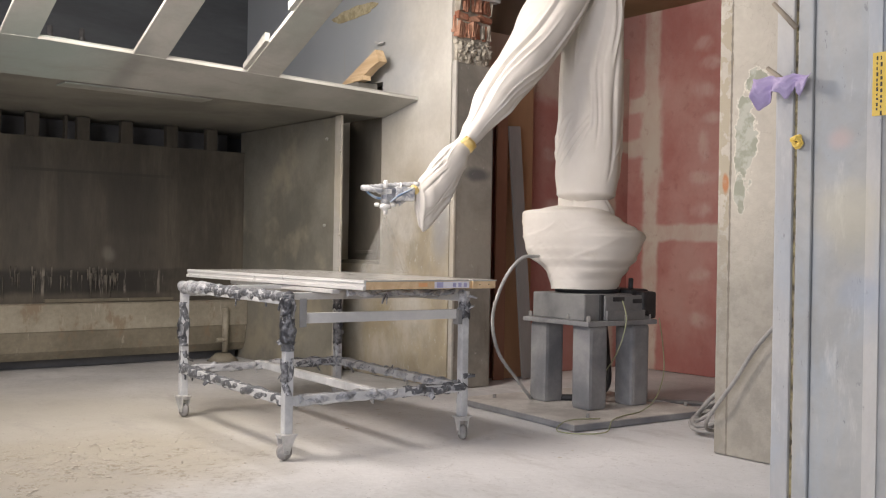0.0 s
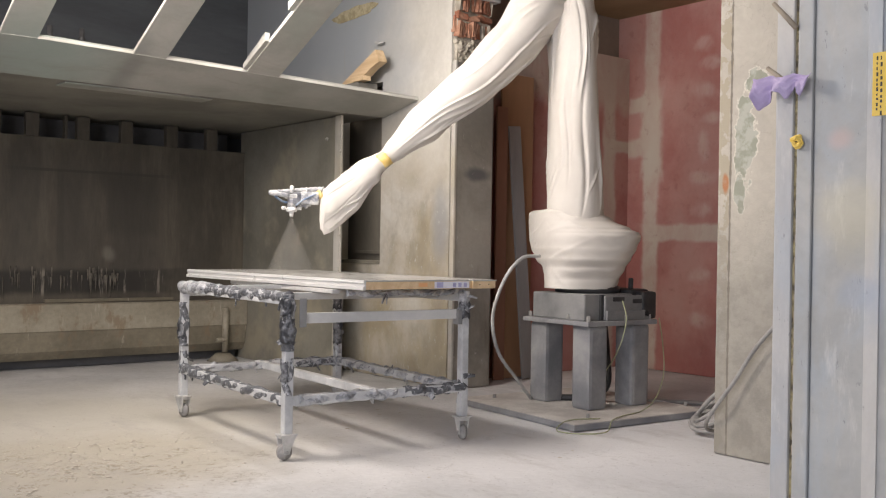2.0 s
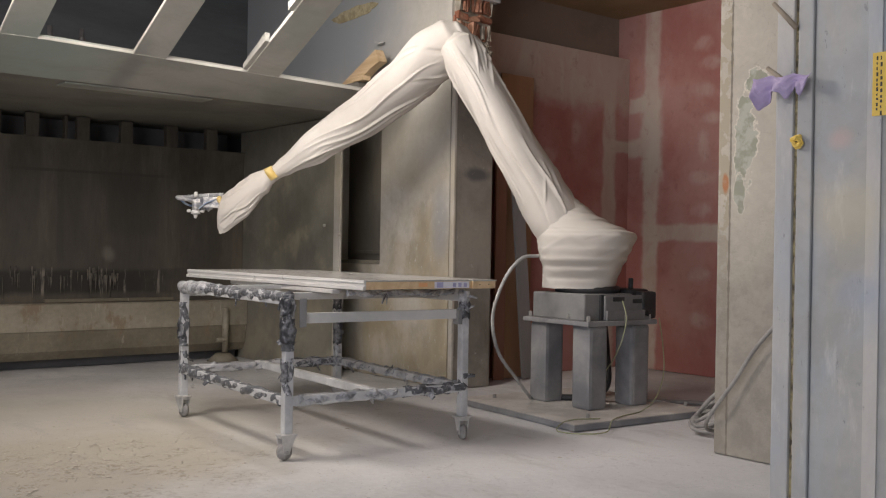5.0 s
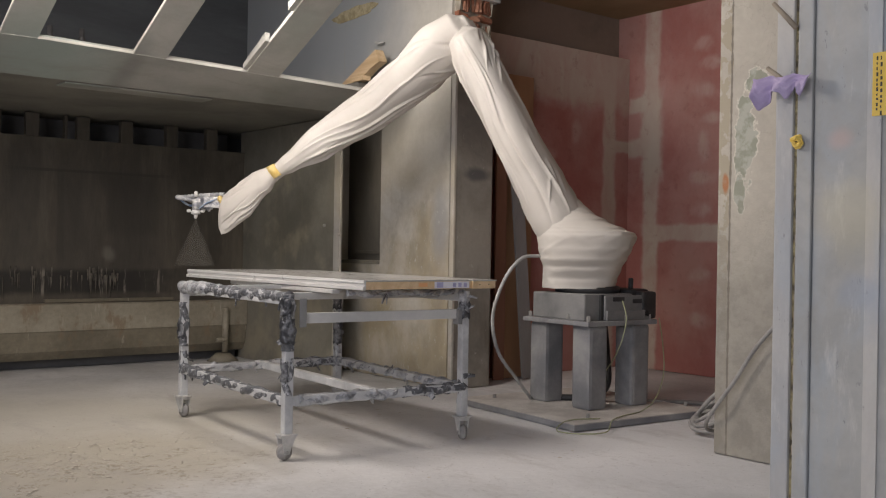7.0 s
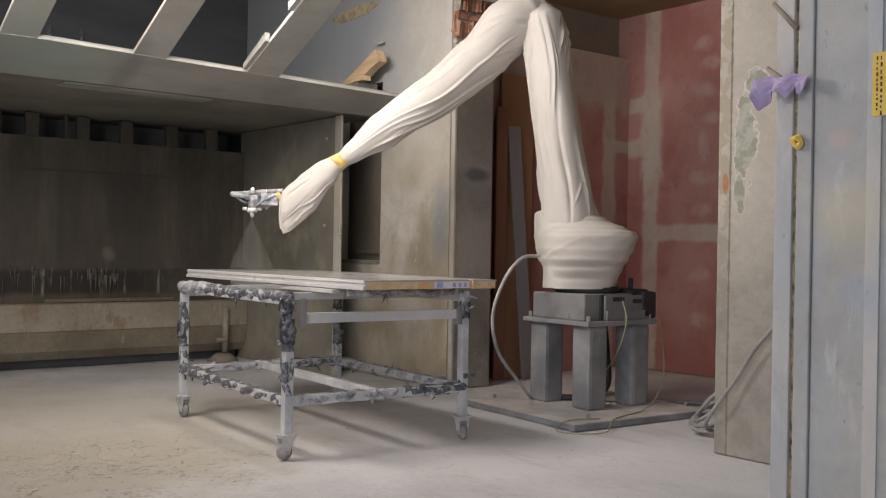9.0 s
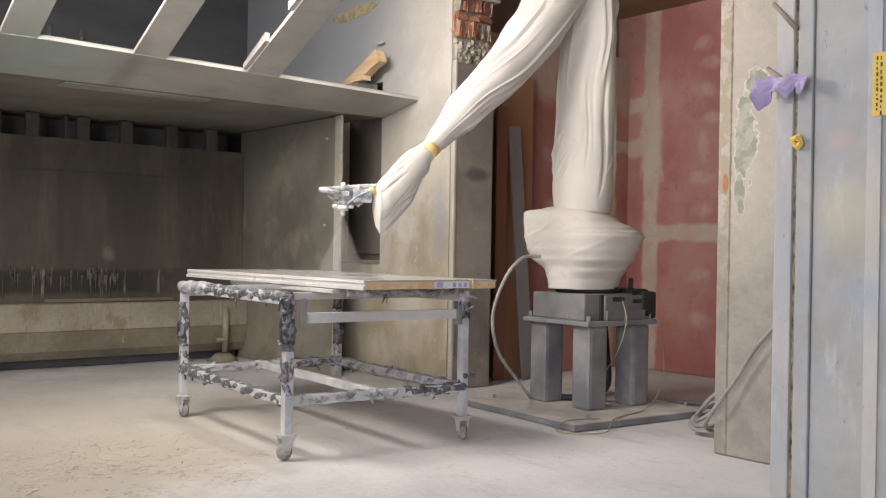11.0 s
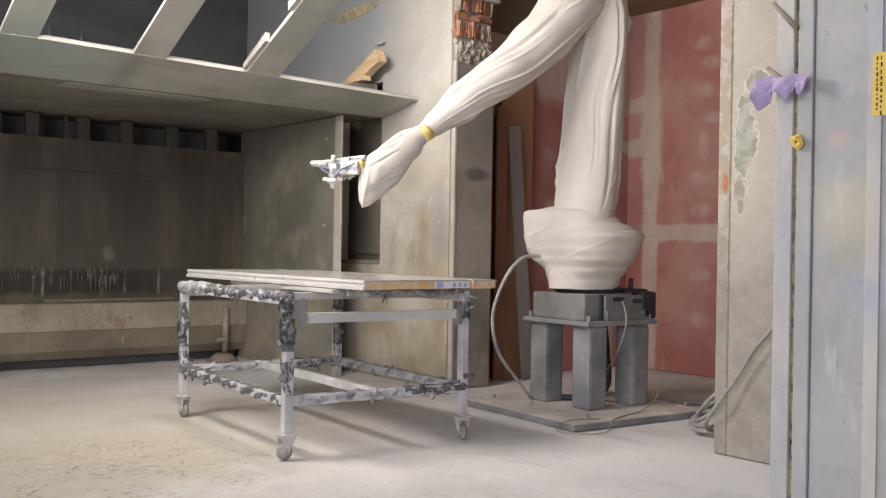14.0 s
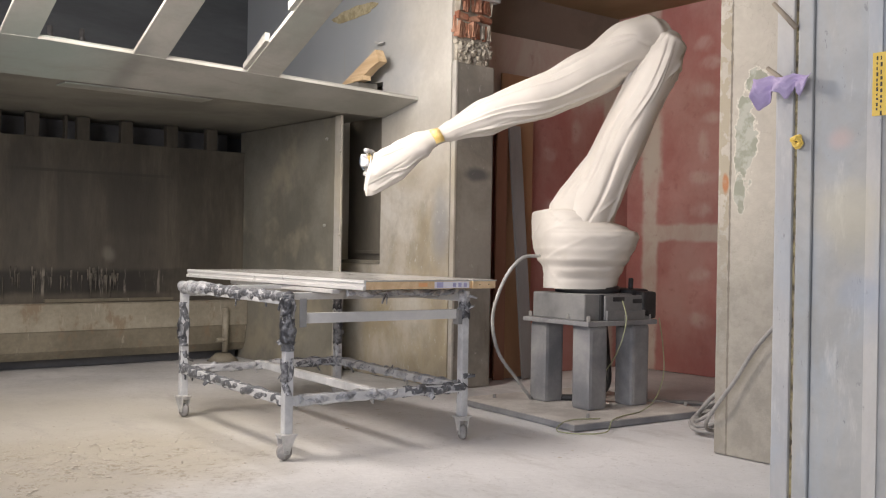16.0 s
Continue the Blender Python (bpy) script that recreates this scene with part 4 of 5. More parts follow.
def build_cart():
    cart = thing("paint_cart", "white-sprayed tube cart on casters wrapped in crumpled foil", "cart", at=CART)
    r = 0.024
    for ix in (-1, 1):
        for iy in (-1, 1):
            x, y = ix * HL, iy * HW
            leg = part("leg", box(x - r, x + r, y - r, y + r, 0.13, 0.845, 0.005), M_CART, cart)
            ca = part("caster", box(x - 0.045, x + 0.045, y - 0.04, y + 0.04, 0.125, 0.135, 0.003), M_CASTER, cart)
            turn = pose(x, y, 0, 0, 0, 35 * ix + 50 * iy)
            bm = bmesh.new()
            for sx in (-1, 1):
                rings = []
                for z, front, rear, out in ((0.030, -0.026, 0.004, 0.027), (0.060, -0.032, 0.014, 0.027), (0.125, -0.042, 0.042, 0.031)):
                    rings.append([turn @ Vector((sx * w, y0, z)) for w, y0 in ((out - 0.006, front), (out, front), (out, rear), (out - 0.006, rear))])
                skin(bm, rings)
            box(-0.028, 0.028, -0.036, 0.036, 0.108, 0.125, 0.003, bm=bm, at=turn)
            part("fork", bm, M_CASTER, ca)
            part("wheel", cyl(0.042, 0.034, turn @ Matrix.Translation((0, -0.012, 0.042)) @ pose(0, 0, 0, 0, 90, 0), 26, bevel=0.007), M_RUBBER, ca, "dusty rubber wheel", True)
            part("axle", cyl(0.009, 0.062, turn @ Matrix.Translation((0, -0.012, 0.042)) @ pose(0, 0, 0, 0, 90, 0), 10), M_BOLT, ca)
    for y in (-HW, HW):
        part("lower_rail", box(-HL + r, HL - r, y - r, y + r, 0.275, 0.325, 0.005), M_CART, cart)
    for x in (-HL, 0.0, HL):
        part("lower_rail", box(x - r, x + r, -HW + r, HW - r, 0.277, 0.323, 0.005), M_CART, cart)
    for x in (-HL, HL):
        part("top_rail", box(x - r, x + r, -HW + r, HW - r, 0.795, 0.845, 0.005), M_CART, cart)
    part("top_rail", box(-HL + r, HL - r, HW - r, HW + r, 0.77, 0.82, 0.005), M_CART, cart)
    part("flat_bar", box(-HL + 0.09, HL - 0.05, -HW - 0.012, -HW + 0.012, 0.698, 0.752, 0.003), M_ALU, cart)
    part("flat_bar", box(-HL + r, HL - r, -HW + 0.35, -HW + 0.39, 0.80, 0.84, 0.003), M_ALU, cart)
    part("flat_bar", box(-HL + r, HL - r, HW - 0.42, HW - 0.38, 0.80, 0.84, 0.003), M_ALU, cart)
    part("support_slat", box(-HL, HL, -0.02, 0.02, 0.845, 0.868, 0.003), M_ALU, cart)
    part("support_slat", box(-0.25, -0.20, -HW + 0.10, HW, 0.845, 0.868, 0.003), M_STEEL, cart)
    part("support_slat", box(HL - 0.05, HL + 0.02, -HW + 0.02, HW, 0.845, 0.868, 0.003), M_ALU, cart)
    part("corner_bracket", box(-HL + 0.05, -HL + 0.09, -HW - 0.03, -HW - 0.022, 0.68, 0.83, 0.002), M_HOUSING, cart)
    part("corner_bracket", box(HL - 0.06, HL - 0.03, -HW - 0.03, -HW + 0.02, 0.665, 0.75, 0.002), M_HOUSING, cart)
    for x, y, z0, z1, a0, a1, rad, sd in ((-HL, -HW, 0.60, 0.73, -195, -70, 0.046, 1.0), (-HL, -HW, 0.74, 0.83, -190, -95, 0.044, 2.0), (-HL, -HW, 0.40, 0.50, -190, -110, 0.036, 3.0),
                                          (-HL, HW, 0.50, 0.60, -200, -110, 0.040, 4.0), (HL, -HW, 0.70, 0.78, -170, -60, 0.042, 5.0), (HL, HW, 0.42, 0.60, -180, -60, 0.038, 6.0), (HL, HW, 0.66, 0.76, -190, -80, 0.040, 7.0)):
        film_scrap(x, y, z0, z1, a0, a1, rad, cart, sd)
    # foil on legs and rails
    s = 1.0
    for x, y, z0, z1, rad in ((-HL, HW, 0.45, 0.73, 0.033), (-HL, HW, 0.27, 0.42, 0.030), (-HL, -HW, 0.56, 0.68, 0.042), (-HL, -HW, 0.70, 0.85, 0.038),
                              (-HL, -HW, 0.33, 0.52, 0.031), (HL, HW, 0.35, 0.62, 0.031), (HL, HW, 0.64, 0.80, 0.034), (HL, -HW, 0.75, 0.86, 0.038), (HL, -HW, 0.30, 0.38, 0.032)):
        wrap((x, y, z0), (x, y, z1), rad, cart, s)
        s += 1.37
    for a, b, rad in (((-HL, HW + 0.03, 0.82), (-HL, 0.35, 0.835), 0.044), ((-HL, 0.33, 0.83), (-HL, -0.1, 0.825), 0.037), ((-HL, -0.1, 0.825), (-HL, -HW, 0.835), 0.034),
                      ((-HL, HW, 0.30), (-HL, 0.45, 0.30), 0.036), ((-HL, 0.4, 0.30), (-HL, -HW + 0.05, 0.30), 0.031), ((-HL + 0.05, HW, 0.30), (HL - 0.4, HW, 0.30), 0.032),
                      ((HL - 0.35, HW, 0.30), (HL, HW, 0.30), 0.034), ((HL, HW, 0.30), (HL, 0.2, 0.30), 0.032), ((HL, 0.1, 0.30), (HL, -HW, 0.30), 0.031),
                      ((-HL + 0.06, -HW, 0.30), (0.1, -HW, 0.30), 0.033), ((0.15, -HW, 0.30), (HL, -HW, 0.30), 0.034), ((-0.2, -HW + 0.03, 0.85), (HL - 0.05, -HW + 0.03, 0.85), 0.018)):
        wrap(a, b, rad, cart, s, 4)
        s += 1.37


def build_panel():
    """The door blank being sprayed, with a raw pine end and stickers."""
    p = thing("door_panel", "white-lacquered door blank with raw pine end edge on the cart", "door panel")
    x0, x1, y0, y1 = 2.90, 3.635, 4.262, 6.44
    part("core", box(x0 + 0.012, x1, y0, y1, 0.876, 0.917, 0.002), M_PINE, p, "raw pine core")
    part("top_face", box(x0 + 0.008, x1, y0 + 0.001, y1, 0.917, 0.925, 0.002), M_WETTOP, p)
    bm = bmesh.new()
    ring = [(x0, 0.925), (x0 + 0.012, 0.9255), (x0 + 0.012, 0.873), (x0 - 0.008, 0.873), (x0 - 0.008, 0.889), (x0 + 0.002, 0.894), (x0 + 0.002, 0.906), (x0 - 0.004, 0.911)]
    skin(bm, [[(x, y0 - 0.002, z) for x, z in ring], [(x, y1, z) for x, z in ring]])
    part("moulded_edge", bm, M_PANELTOP, p, "white moulded long edge")
    part("sticker", box(3.37, 3.62, y0 - 0.0015, y0, 0.878, 0.915), M_STICKER, p)
    part("sticker_print", box(3.385, 3.43, y0 - 0.003, y0 - 0.0015, 0.882, 0.911), M_LILACINK, p)
    for x in (3.50, 3.54, 3.58):
        part("sticker_print", box(x, x + 0.022, y0 - 0.003, y0 - 0.0015, 0.884, 0.907), M_LILACINK, p)
    part("stamp", box(3.26, 3.32, y0 - 0.0015, y0, 0.888, 0.908), M_ORANGE, p)
    q = thing("trim_board", "narrow white-topped pine board beside the door blank", "board")
    part("core", box(3.65, 3.822, y0 + 0.0, y1 - 0.03, 0.873, 0.915, 0.002), M_PINE, q)
    part("top_face", box(3.65, 3.83, y0 - 0.002, y1 - 0.03, 0.915, 0.923, 0.002), M_WETTOP, q)
    for x in (3.70, 3.77):
        part("nail", cyl(0.003, 0.004, pose(x, y0 - 0.001, 0.896, 90, 0, 0), 8), M_INK, q)


# ---------------------------------------------------------------- robot
BASE = Vector((5.158, 4.691, 0.0))
Z_SHOULDER, FOREARM, WRIST = 1.162, 1.599, 0.513
# seconds, turn, elbow's reach and height, rise of the forearm, rise of the wrist
JOINTS_A = [
    (0, 178.6, 0.135, 2.937, -47.5, -39.8), (0.5, 173.5, 0.163, 2.870, -44.9, -38.6), (1, 167.9, 0.201, 2.805, -42.7, -36.3),
    (1.5, 161.7, 0.251, 2.757, -41.3, -33.7), (2, 154.5, 0.317, 2.724, -40.3, -31.7), (2.5, 146.2, 0.423, 2.691, -39.0, -30.1),
    (3, 139.1, 0.559, 2.657, -37.4, -29.9), (3.5, 134.1, 0.710, 2.614, -35.3, -30.3), (4, 130.2, 0.884, 2.582, -34.3, -29.2),
    (5.25, 127.6, 1.125, 2.495, -31.9, -25.4), (6.5, 130.0, 1.082, 2.510, -32.4, -26.0), (7, 130.8, 1.041, 2.535, -33.2, -27.3),
    (7.5, 132.6, 0.954, 2.570, -34.0, -29.0)]
JOINTS_B = [
    (8, 135.0, 0.822, 2.597, -34.6, -30.6), (8.5, 138.9, 0.670, 2.615, -35.1, -31.8), (9, 143.1, 0.526, 2.642, -36.1, -32.3),
    (10.25, 160.3, 0.262, 2.752, -41.2, -33.9), (11.5, 176.0, 0.160, 2.878, -44.5, -39.8), (12, 179.7, 0.145, 2.920, -46.6, -39.8),
    (12.5, 181.1, 0.139, 2.927, -46.6, -40.4), (13, 180.1, 0.138, 2.896, -44.7, -38.7), (13.5, 176.0, 0.148, 2.834, -40.1, -33.2),
    (14, 171.7, 0.117, 2.755, -35.4, -28.4), (14.5, 167.1, 0.037, 2.672, -30.9, -25.1), (15, 161.7, -0.067, 2.614, -27.9, -23.0),
    (15.5, 155.3, -0.188, 2.563, -25.4, -21.8), (16, 148.4, -0.317, 2.507, -23.2, -20.6)]
GUN_TURN = [(0.0, 152.0), (12.6, 152.0), (13.2, 146.0), (13.8, 128.0), (14.5, 102.0), (15.2, 72.0), (16.0, 48.0)]


SLEEVE_RIDE = [(0.0, -4.2), (1.5, -3.0), (3.0, -1.3), (4.0, -0.3), (8.0, -0.3), (9.0, -1.2), (10.5, -3.0), (11.5, -4.2), (13.0, -3.8), (14.0, -2.2), (15.0, -1.0), (16.0, -0.6)]


def joints_at(t):
    rows = JOINTS_A + JOINTS_B
    i = max(0, min(len(rows) - 2, sum(r[0] <= t for r in rows) - 1))
    a, b = rows[i], rows[i + 1]
    p0, p3 = rows[max(i - 1, 0)], rows[min(i + 2, len(rows) - 1)]
    h = b[0] - a[0]
    u = (t - a[0]) / h
    out = []
    for k in range(1, 6):
        ma = (b[k] - p0[k]) / (b[0] - p0[0]) * h
        mb = (p3[k] - a[k]) / (p3[0] - a[0]) * h
        out.append((2 * u ** 3 - 3 * u ** 2 + 1) * a[k] + (u ** 3 - 2 * u ** 2 + u) * ma + (3 * u ** 2 - 2 * u ** 3) * b[k] + (u ** 3 - u ** 2) * mb)
    return out


def link_pose(at, turn, rise):
    return Matrix.Translation(at) @ pose(0, 0, 0, 0, 0, turn) @ pose(0, 0, 0, 0, -rise, 0)


AXIS, SIDE_OFFSET = Vector((-0.042, 0.05, 0.0)), 0.095


def robot_poses(t):
    """Poses of the moving parts in the robot's space."""
    turn, reach, high, rise, wrist = joints_at(t)
    d = Vector((math.cos(radians(turn)), math.sin(radians(turn)), 0))
    side, up = Vector((-d.y, d.x, 0)), Vector((0, 0, 1))
    s = AXIS + up * Z_SHOULDER + d * 0.13 + side * SIDE_OFFSET
    e = d * reach + up * high
    w = e + (d * math.cos(radians(rise)) + up * math.sin(radians(rise))) * FOREARM
    # the sleeve rides up at the elbow when the forearm points steeply down
    ride = rise + interp(SLEEVE_RIDE, t)[0]
    back = w - (d * math.cos(radians(ride)) + up * math.sin(radians(ride))) * FOREARM
    # the lower arm ends a little behind the forearm's line
    top = back - d * 0.12
    way = (top - s).normalized()
    lean = math.degrees(math.atan2((top - s).dot(d), top.z - s.z))
    foot = top - way * 1.47
    ahead = d * math.cos(radians(lean)) - up * math.sin(radians(lean))
    # the gusset swings out of the sleeve as the arm leans back
    swing = max(0.0, min(20.0, -0.75 * (lean + 3.0))) - 4.0
    hinge = s + (d * math.sin(radians(lean)) + up * math.cos(radians(lean))) * 0.68 + ahead * 0.14 - side * 0.05
    g = w + (d * math.cos(radians(wrist)) + up * math.sin(radians(wrist))) * WRIST
    gun_turn = interp(GUN_TURN, t)[0]
    return {"turret": pose(AXIS.x, AXIS.y, 0, 0, 0, turn), "arm": link_pose(foot, turn, 90 - lean), "gusset": link_pose(hinge, turn, swing - lean - 90),
            "forearm": link_pose(back, turn, ride), "wrist": link_pose(w, turn, wrist), "gun": Matrix.Translation(g) @ pose(0, 0, 0, 0, 0, gun_turn)}


def creases(seed, count, x0, x1, slope):
    """Long pulled folds of a sleeve: start, end, angle, slope, width, height."""
    rnd = random.Random(seed)
    out = []
    for i in range(count):
        a, n = rnd.uniform(x0, x0 + (x1 - x0) * 0.7), rnd.uniform(0.3, 0.75) * (x1 - x0)
        out.append((a, min(x1, a + n), rnd.uniform(0, 2 * math.pi), slope * rnd.uniform(0.5, 1.5), rnd.uniform(0.05, 0.13), rnd.choice((0.6, 0.9, 1.3)) * rnd.choice((1, 1, -0.9))))
    return out


def sleeve(keys, length, seed, amp, lines, rings=90, sides=72, extra=None, start=0.0):
    """Cloth sleeve along local x. keys: (x, centre z, half width y, half height z)."""
    out = []
    for i in range(rings + 1):
        x = start + (length - start) * i / rings
        cz, ry, rz = interp(keys, x)
        near = []
        for x0, x1, a0, slope, wide, high in lines:
            if x0 < x < x1:
                u = (x - x0) / (x1 - x0)
                near.append((a0 + slope * (x - x0) + 0.12 * math.sin(7 * x + a0), wide * (0.6 + 0.8 * u), high * math.sin(math.pi * u) ** 0.7))
        ring = []
        for k in range(sides):
            a = 2 * math.pi * k / sides
            h = 0.45 * noise.noise((math.cos(a) * 1.1 + seed, math.sin(a) * 1.1, x * 1.6))
            for a0, wide, high in near:
                b = (a - a0 + math.pi) % (2 * math.pi) - math.pi
                # steep on one flank, long on the other
                b = b / wide if b > 0 else b / (wide * 2.3)
                if abs(b) < 1:
                    h += high * (1 - abs(b)) ** 1.6
            dr = amp * h * min(1.0, min(ry, rz) / 0.12)
            px, py, pz = x, (ry + dr) * math.cos(a), cz + (rz + dr) * math.sin(a)
            if extra:
                px, py, pz = extra(px, py, pz, a, x)
            ring.append((px, py, pz))
        out.append(ring)
    return skin(bmesh.new(), out)


def build_robot():
    robot = thing("paint_robot", "six-axis paint robot in a cream cloth cover on a steel pedestal", "robot", at=Matrix.Translation(BASE))
    ctr = pose(-0.033, 0.034, 0, 0, 0, -3)

    # pedestal
    part("floor_plate", box(-0.70, 0.52, -0.62, 0.64, 0.0, 0.037, 0.005, at=pose(-0.04, 0.0, 0, 0, 0, -5)), M_COLUMN, robot, "dark steel floor plate")
    part("dust_layer", box(-0.688, 0.508, -0.608, 0.628, 0.037, 0.041, at=pose(-0.04, 0.0, 0, 0, 0, -5)), M_DUSTPLATE, robot, "settled pale dust on the floor plate")
    for x, y in ((-0.2, -0.215), (-0.2, 0.215), (0.205, -0.215), (0.205, 0.215)):
        part("column", box(x - 0.085, x + 0.085, y - 0.085, y + 0.085, 0.04, 0.60, 0.026, at=ctr), M_COLUMN, robot)
        part("bolt", cyl(0.012, 0.028, ctr @ Matrix.Translation((x * 2.3, y * 2.2, 0.053)), 6), M_BOLT, robot)
    part("top_plate", box(-0.33, 0.33, -0.33, 0.33, 0.60, 0.632, 0.006, at=ctr), M_COLUMN, robot)
    for x, y in ((-0.29, -0.29), (-0.29, 0.29), (0.29, -0.29), (-0.29, -0.1), (0.05, -0.3)):
        part("bolt", cyl(0.015, 0.036, ctr @ Matrix.Translation((x, y, 0.650)), 6, bevel=0.002), M_BOLT, robot)
    bm = box(-0.29, 0.17, -0.25, 0.27, 0.632, 0.81, 0.012, at=ctr)
    part("base_housing", bm, M_HOUSING, robot)
    part("housing_step", box(-0.13, 0.28, -0.285, -0.25, 0.632, 0.80, 0.01, at=ctr), M_HOUSING, robot)
    # black strip laid on for the shade in the gap between the blocks
    part("groove_shade_strip", box(-0.155, -0.125, -0.268, -0.249, 0.634, 0.805, 0.003, at=ctr), M_BLACK, robot)
    part("housing_ledge", box(-0.125, 0.285, -0.30, -0.28, 0.632, 0.70, 0.006, at=ctr), M_HOUSING, robot)
    # black plates laid on for the shaded notches
    part("pocket_shade_plate", box(-0.06, 0.05, -0.287, -0.28, 0.76, 0.79, 0.002, at=ctr), M_BLACK, robot)
    part("pocket_shade_plate", box(0.13, 0.22, -0.287, -0.28, 0.745, 0.775, 0.002, at=ctr), M_BLACK, robot)
    part("drive_motor", box(0.17, 0.36, -0.23, 0.12, 0.632, 0.84, 0.025, at=ctr), M_BLACK, robot)
    part("motor_cap", box(0.22, 0.355, -0.30, -0.04, 0.634, 0.825, 0.02, at=ctr), M_BLACK, robot)
    part("cable_gland", cyl(0.018, 0.09, ctr @ Matrix.Translation((0.22, -0.18, 0.87)), 12, bevel=0.004), M_BLACK, robot, smooth=True)
    part("swivel_ring", cyl(0.225, 0.05, Matrix.Translation((-0.042, 0.05, 0.833)), 40, bevel=0.006), M_BLACK, robot, smooth=True)

    # cover over the turning base: (height, front, rear, right, left) of a lobed outline
    keys = [(0.838, 0.315, -0.19, 0.19, 0.235), (0.90, 0.312, -0.205, 0.21, 0.25), (0.98, 0.31, -0.235, 0.27, 0.31), (1.05, 0.33, -0.27, 0.36, 0.37),
            (1.12, 0.345, -0.305, 0.365, 0.39), (1.20, 0.355, -0.335, 0.365, 0.41), (1.225, 0.355, -0.325, 0.365, 0.40), (1.25, 0.355, -0.26, 0.365, 0.38),
            (1.31, 0.355, -0.13, 0.365, 0.33), (1.362, 0.352, -0.04, 0.36, 0.29), (1.378, 0.34, -0.02, 0.35, 0.26), (1.395, 0.25, 0.0, 0.25, 0.20), (1.43, 0.15, 0.04, 0.08, 0.07)]
    rnd = random.Random(17)
    hem = [(rnd.uniform(0.86, 1.33), rnd.uniform(0, 6.28), rnd.uniform(0.35, 0.8), rnd.choice((-1, 1)) * rnd.uniform(0.1, 0.45), rnd.choice((0.6, 1, -0.8))) for _ in range(26)]
    rings = []
    n = 100
    for i in range(n + 1):
        z = 0.838 + (1.43 - 0.838) * i / n
        front, rear, right, left = interp(keys, z)
        mid, half = (front + rear) / 2, (front - rear) / 2
        corner_q = interp([(0.838, 1.6), (0.95, 1.9), (1.12, 5.0), (1.2, 6.0)], z)[0]
        ring = []
        for k in range(110):
            a = 2 * math.pi * k / 110
            c, s = math.cos(a), math.sin(a)
            ry = left if s > 0 else right
            q = corner_q if s < 0 < c else 2.4
            r = (abs(c / half) ** q + abs(s / ry) ** q) ** (-1 / q)
            h = 0.35 * noise.noise((c * 1.6, s * 1.6, z * 3))
            for z0, a0, long, tilt, high in hem:
                b = (a - a0 + math.pi) % (2 * math.pi) - math.pi
                if abs(b) < long:
                    f = (z - z0 - tilt * b - 0.05 * b * b) / 0.016
                    f = f if f > 0 else f / 2.5
                    if abs(f) < 1:
                        h += high * (1 - abs(f)) ** 1.5 * math.cos(b / long * math.pi / 2)
            r += 0.0065 * h * min(1, (z - 0.84) * 12)
            ring.append((mid + r * c, r * s, z + 0.010 * noise.noise((c * 2, s * 2, 5))))
        rings.append(ring)
    turret = part("turret_cover", skin(bmesh.new(), rings), M_CLOTH, robot, "cream cloth cover of the turning base", True)

    # lower arm sleeve; rear is local +z
    keys = [(-0.13, 0.0, 0.10, 0.10), (-0.06, 0.0, 0.23, 0.17), (0.10, 0.0, 0.25, 0.185), (0.30, 0.0, 0.25, 0.175), (0.7, 0.0, 0.265, 0.158),
            (1.1, 0.0, 0.25, 0.145), (1.36, 0.0, 0.235, 0.15), (1.50, 0.0, 0.20, 0.14), (1.58, 0.0, 0.10, 0.08)]
    lines = creases(4, 26, 0.0, 1.5, 0.25) + creases(9, 22, 1.05, 1.57, 2.6) + creases(12, 16, 0.0, 0.5, 2.4)
    arm = part("lower_arm_cover", sleeve(keys, 1.58, 2.0, 0.013, lines, 170, 200, None, -0.13), M_CLOTH, robot, "cream cloth sleeve of the lower arm", True)

    # gusset of slack cloth between the turret and the lower arm
    keys = [(0.0, -0.03, 0.06, 0.025), (0.15, -0.065, 0.13, 0.065), (0.35, -0.115, 0.19, 0.115), (0.5, -0.155, 0.23, 0.155), (0.6, -0.19, 0.22, 0.145), (0.68, -0.21, 0.10, 0.08)]
    gusset = part("gusset_cover", sleeve(keys, 0.68, 6.0, 0.010, creases(21, 14, 0.0, 0.66, 0.5), 70, 120), M_CLOTH, robot, "slack cream cloth in front of the arm's foot", True)

    # forearm sleeve, hanging a little below the arm inside it
    keys = [(-0.22, 0.03, 0.05, 0.06), (-0.18, 0.035, 0.15, 0.13), (-0.08, 0.045, 0.22, 0.185), (0.10, 0.05, 0.255, 0.192), (0.42, -0.008, 0.235, 0.168), (0.8, -0.030, 0.18, 0.142),
            (1.2, -0.014, 0.125, 0.118), (1.48, -0.012, 0.07, 0.07), (1.57, -0.012, 0.052, 0.055), (1.62, -0.012, 0.055, 0.058)]
    lines = creases(31, 34, 0.0, 1.62, 0.75) + creases(33, 14, 0.3, 1.6, -0.3) + creases(35, 12, -0.2, 0.35, 2.4)
    fore = part("forearm_cover", sleeve(keys, 1.62, 5.0, 0.013, lines, 180, 200, None, -0.22), M_CLOTH, robot, "cream cloth sleeve of the forearm", True)

    # wrist bag, slack below and drawn out to a corner
    keys = [(0.0, -0.012, 0.055, 0.058), (0.03, -0.014, 0.060, 0.064), (0.12, -0.035, 0.078, 0.092), (0.26, -0.075, 0.085, 0.118), (0.37, -0.085, 0.075, 0.118), (0.44, -0.085, 0.055, 0.105), (0.475, -0.075, 0.02, 0.07)]

    def corner(px, py, pz, a, x):
        w = max(0.0, min(1.0, (x - 0.1) / 0.3))
        down = max(0.0, -math.sin(a)) ** 3
        tip = max(0.0, -math.sin(a)) ** 7 * w * w
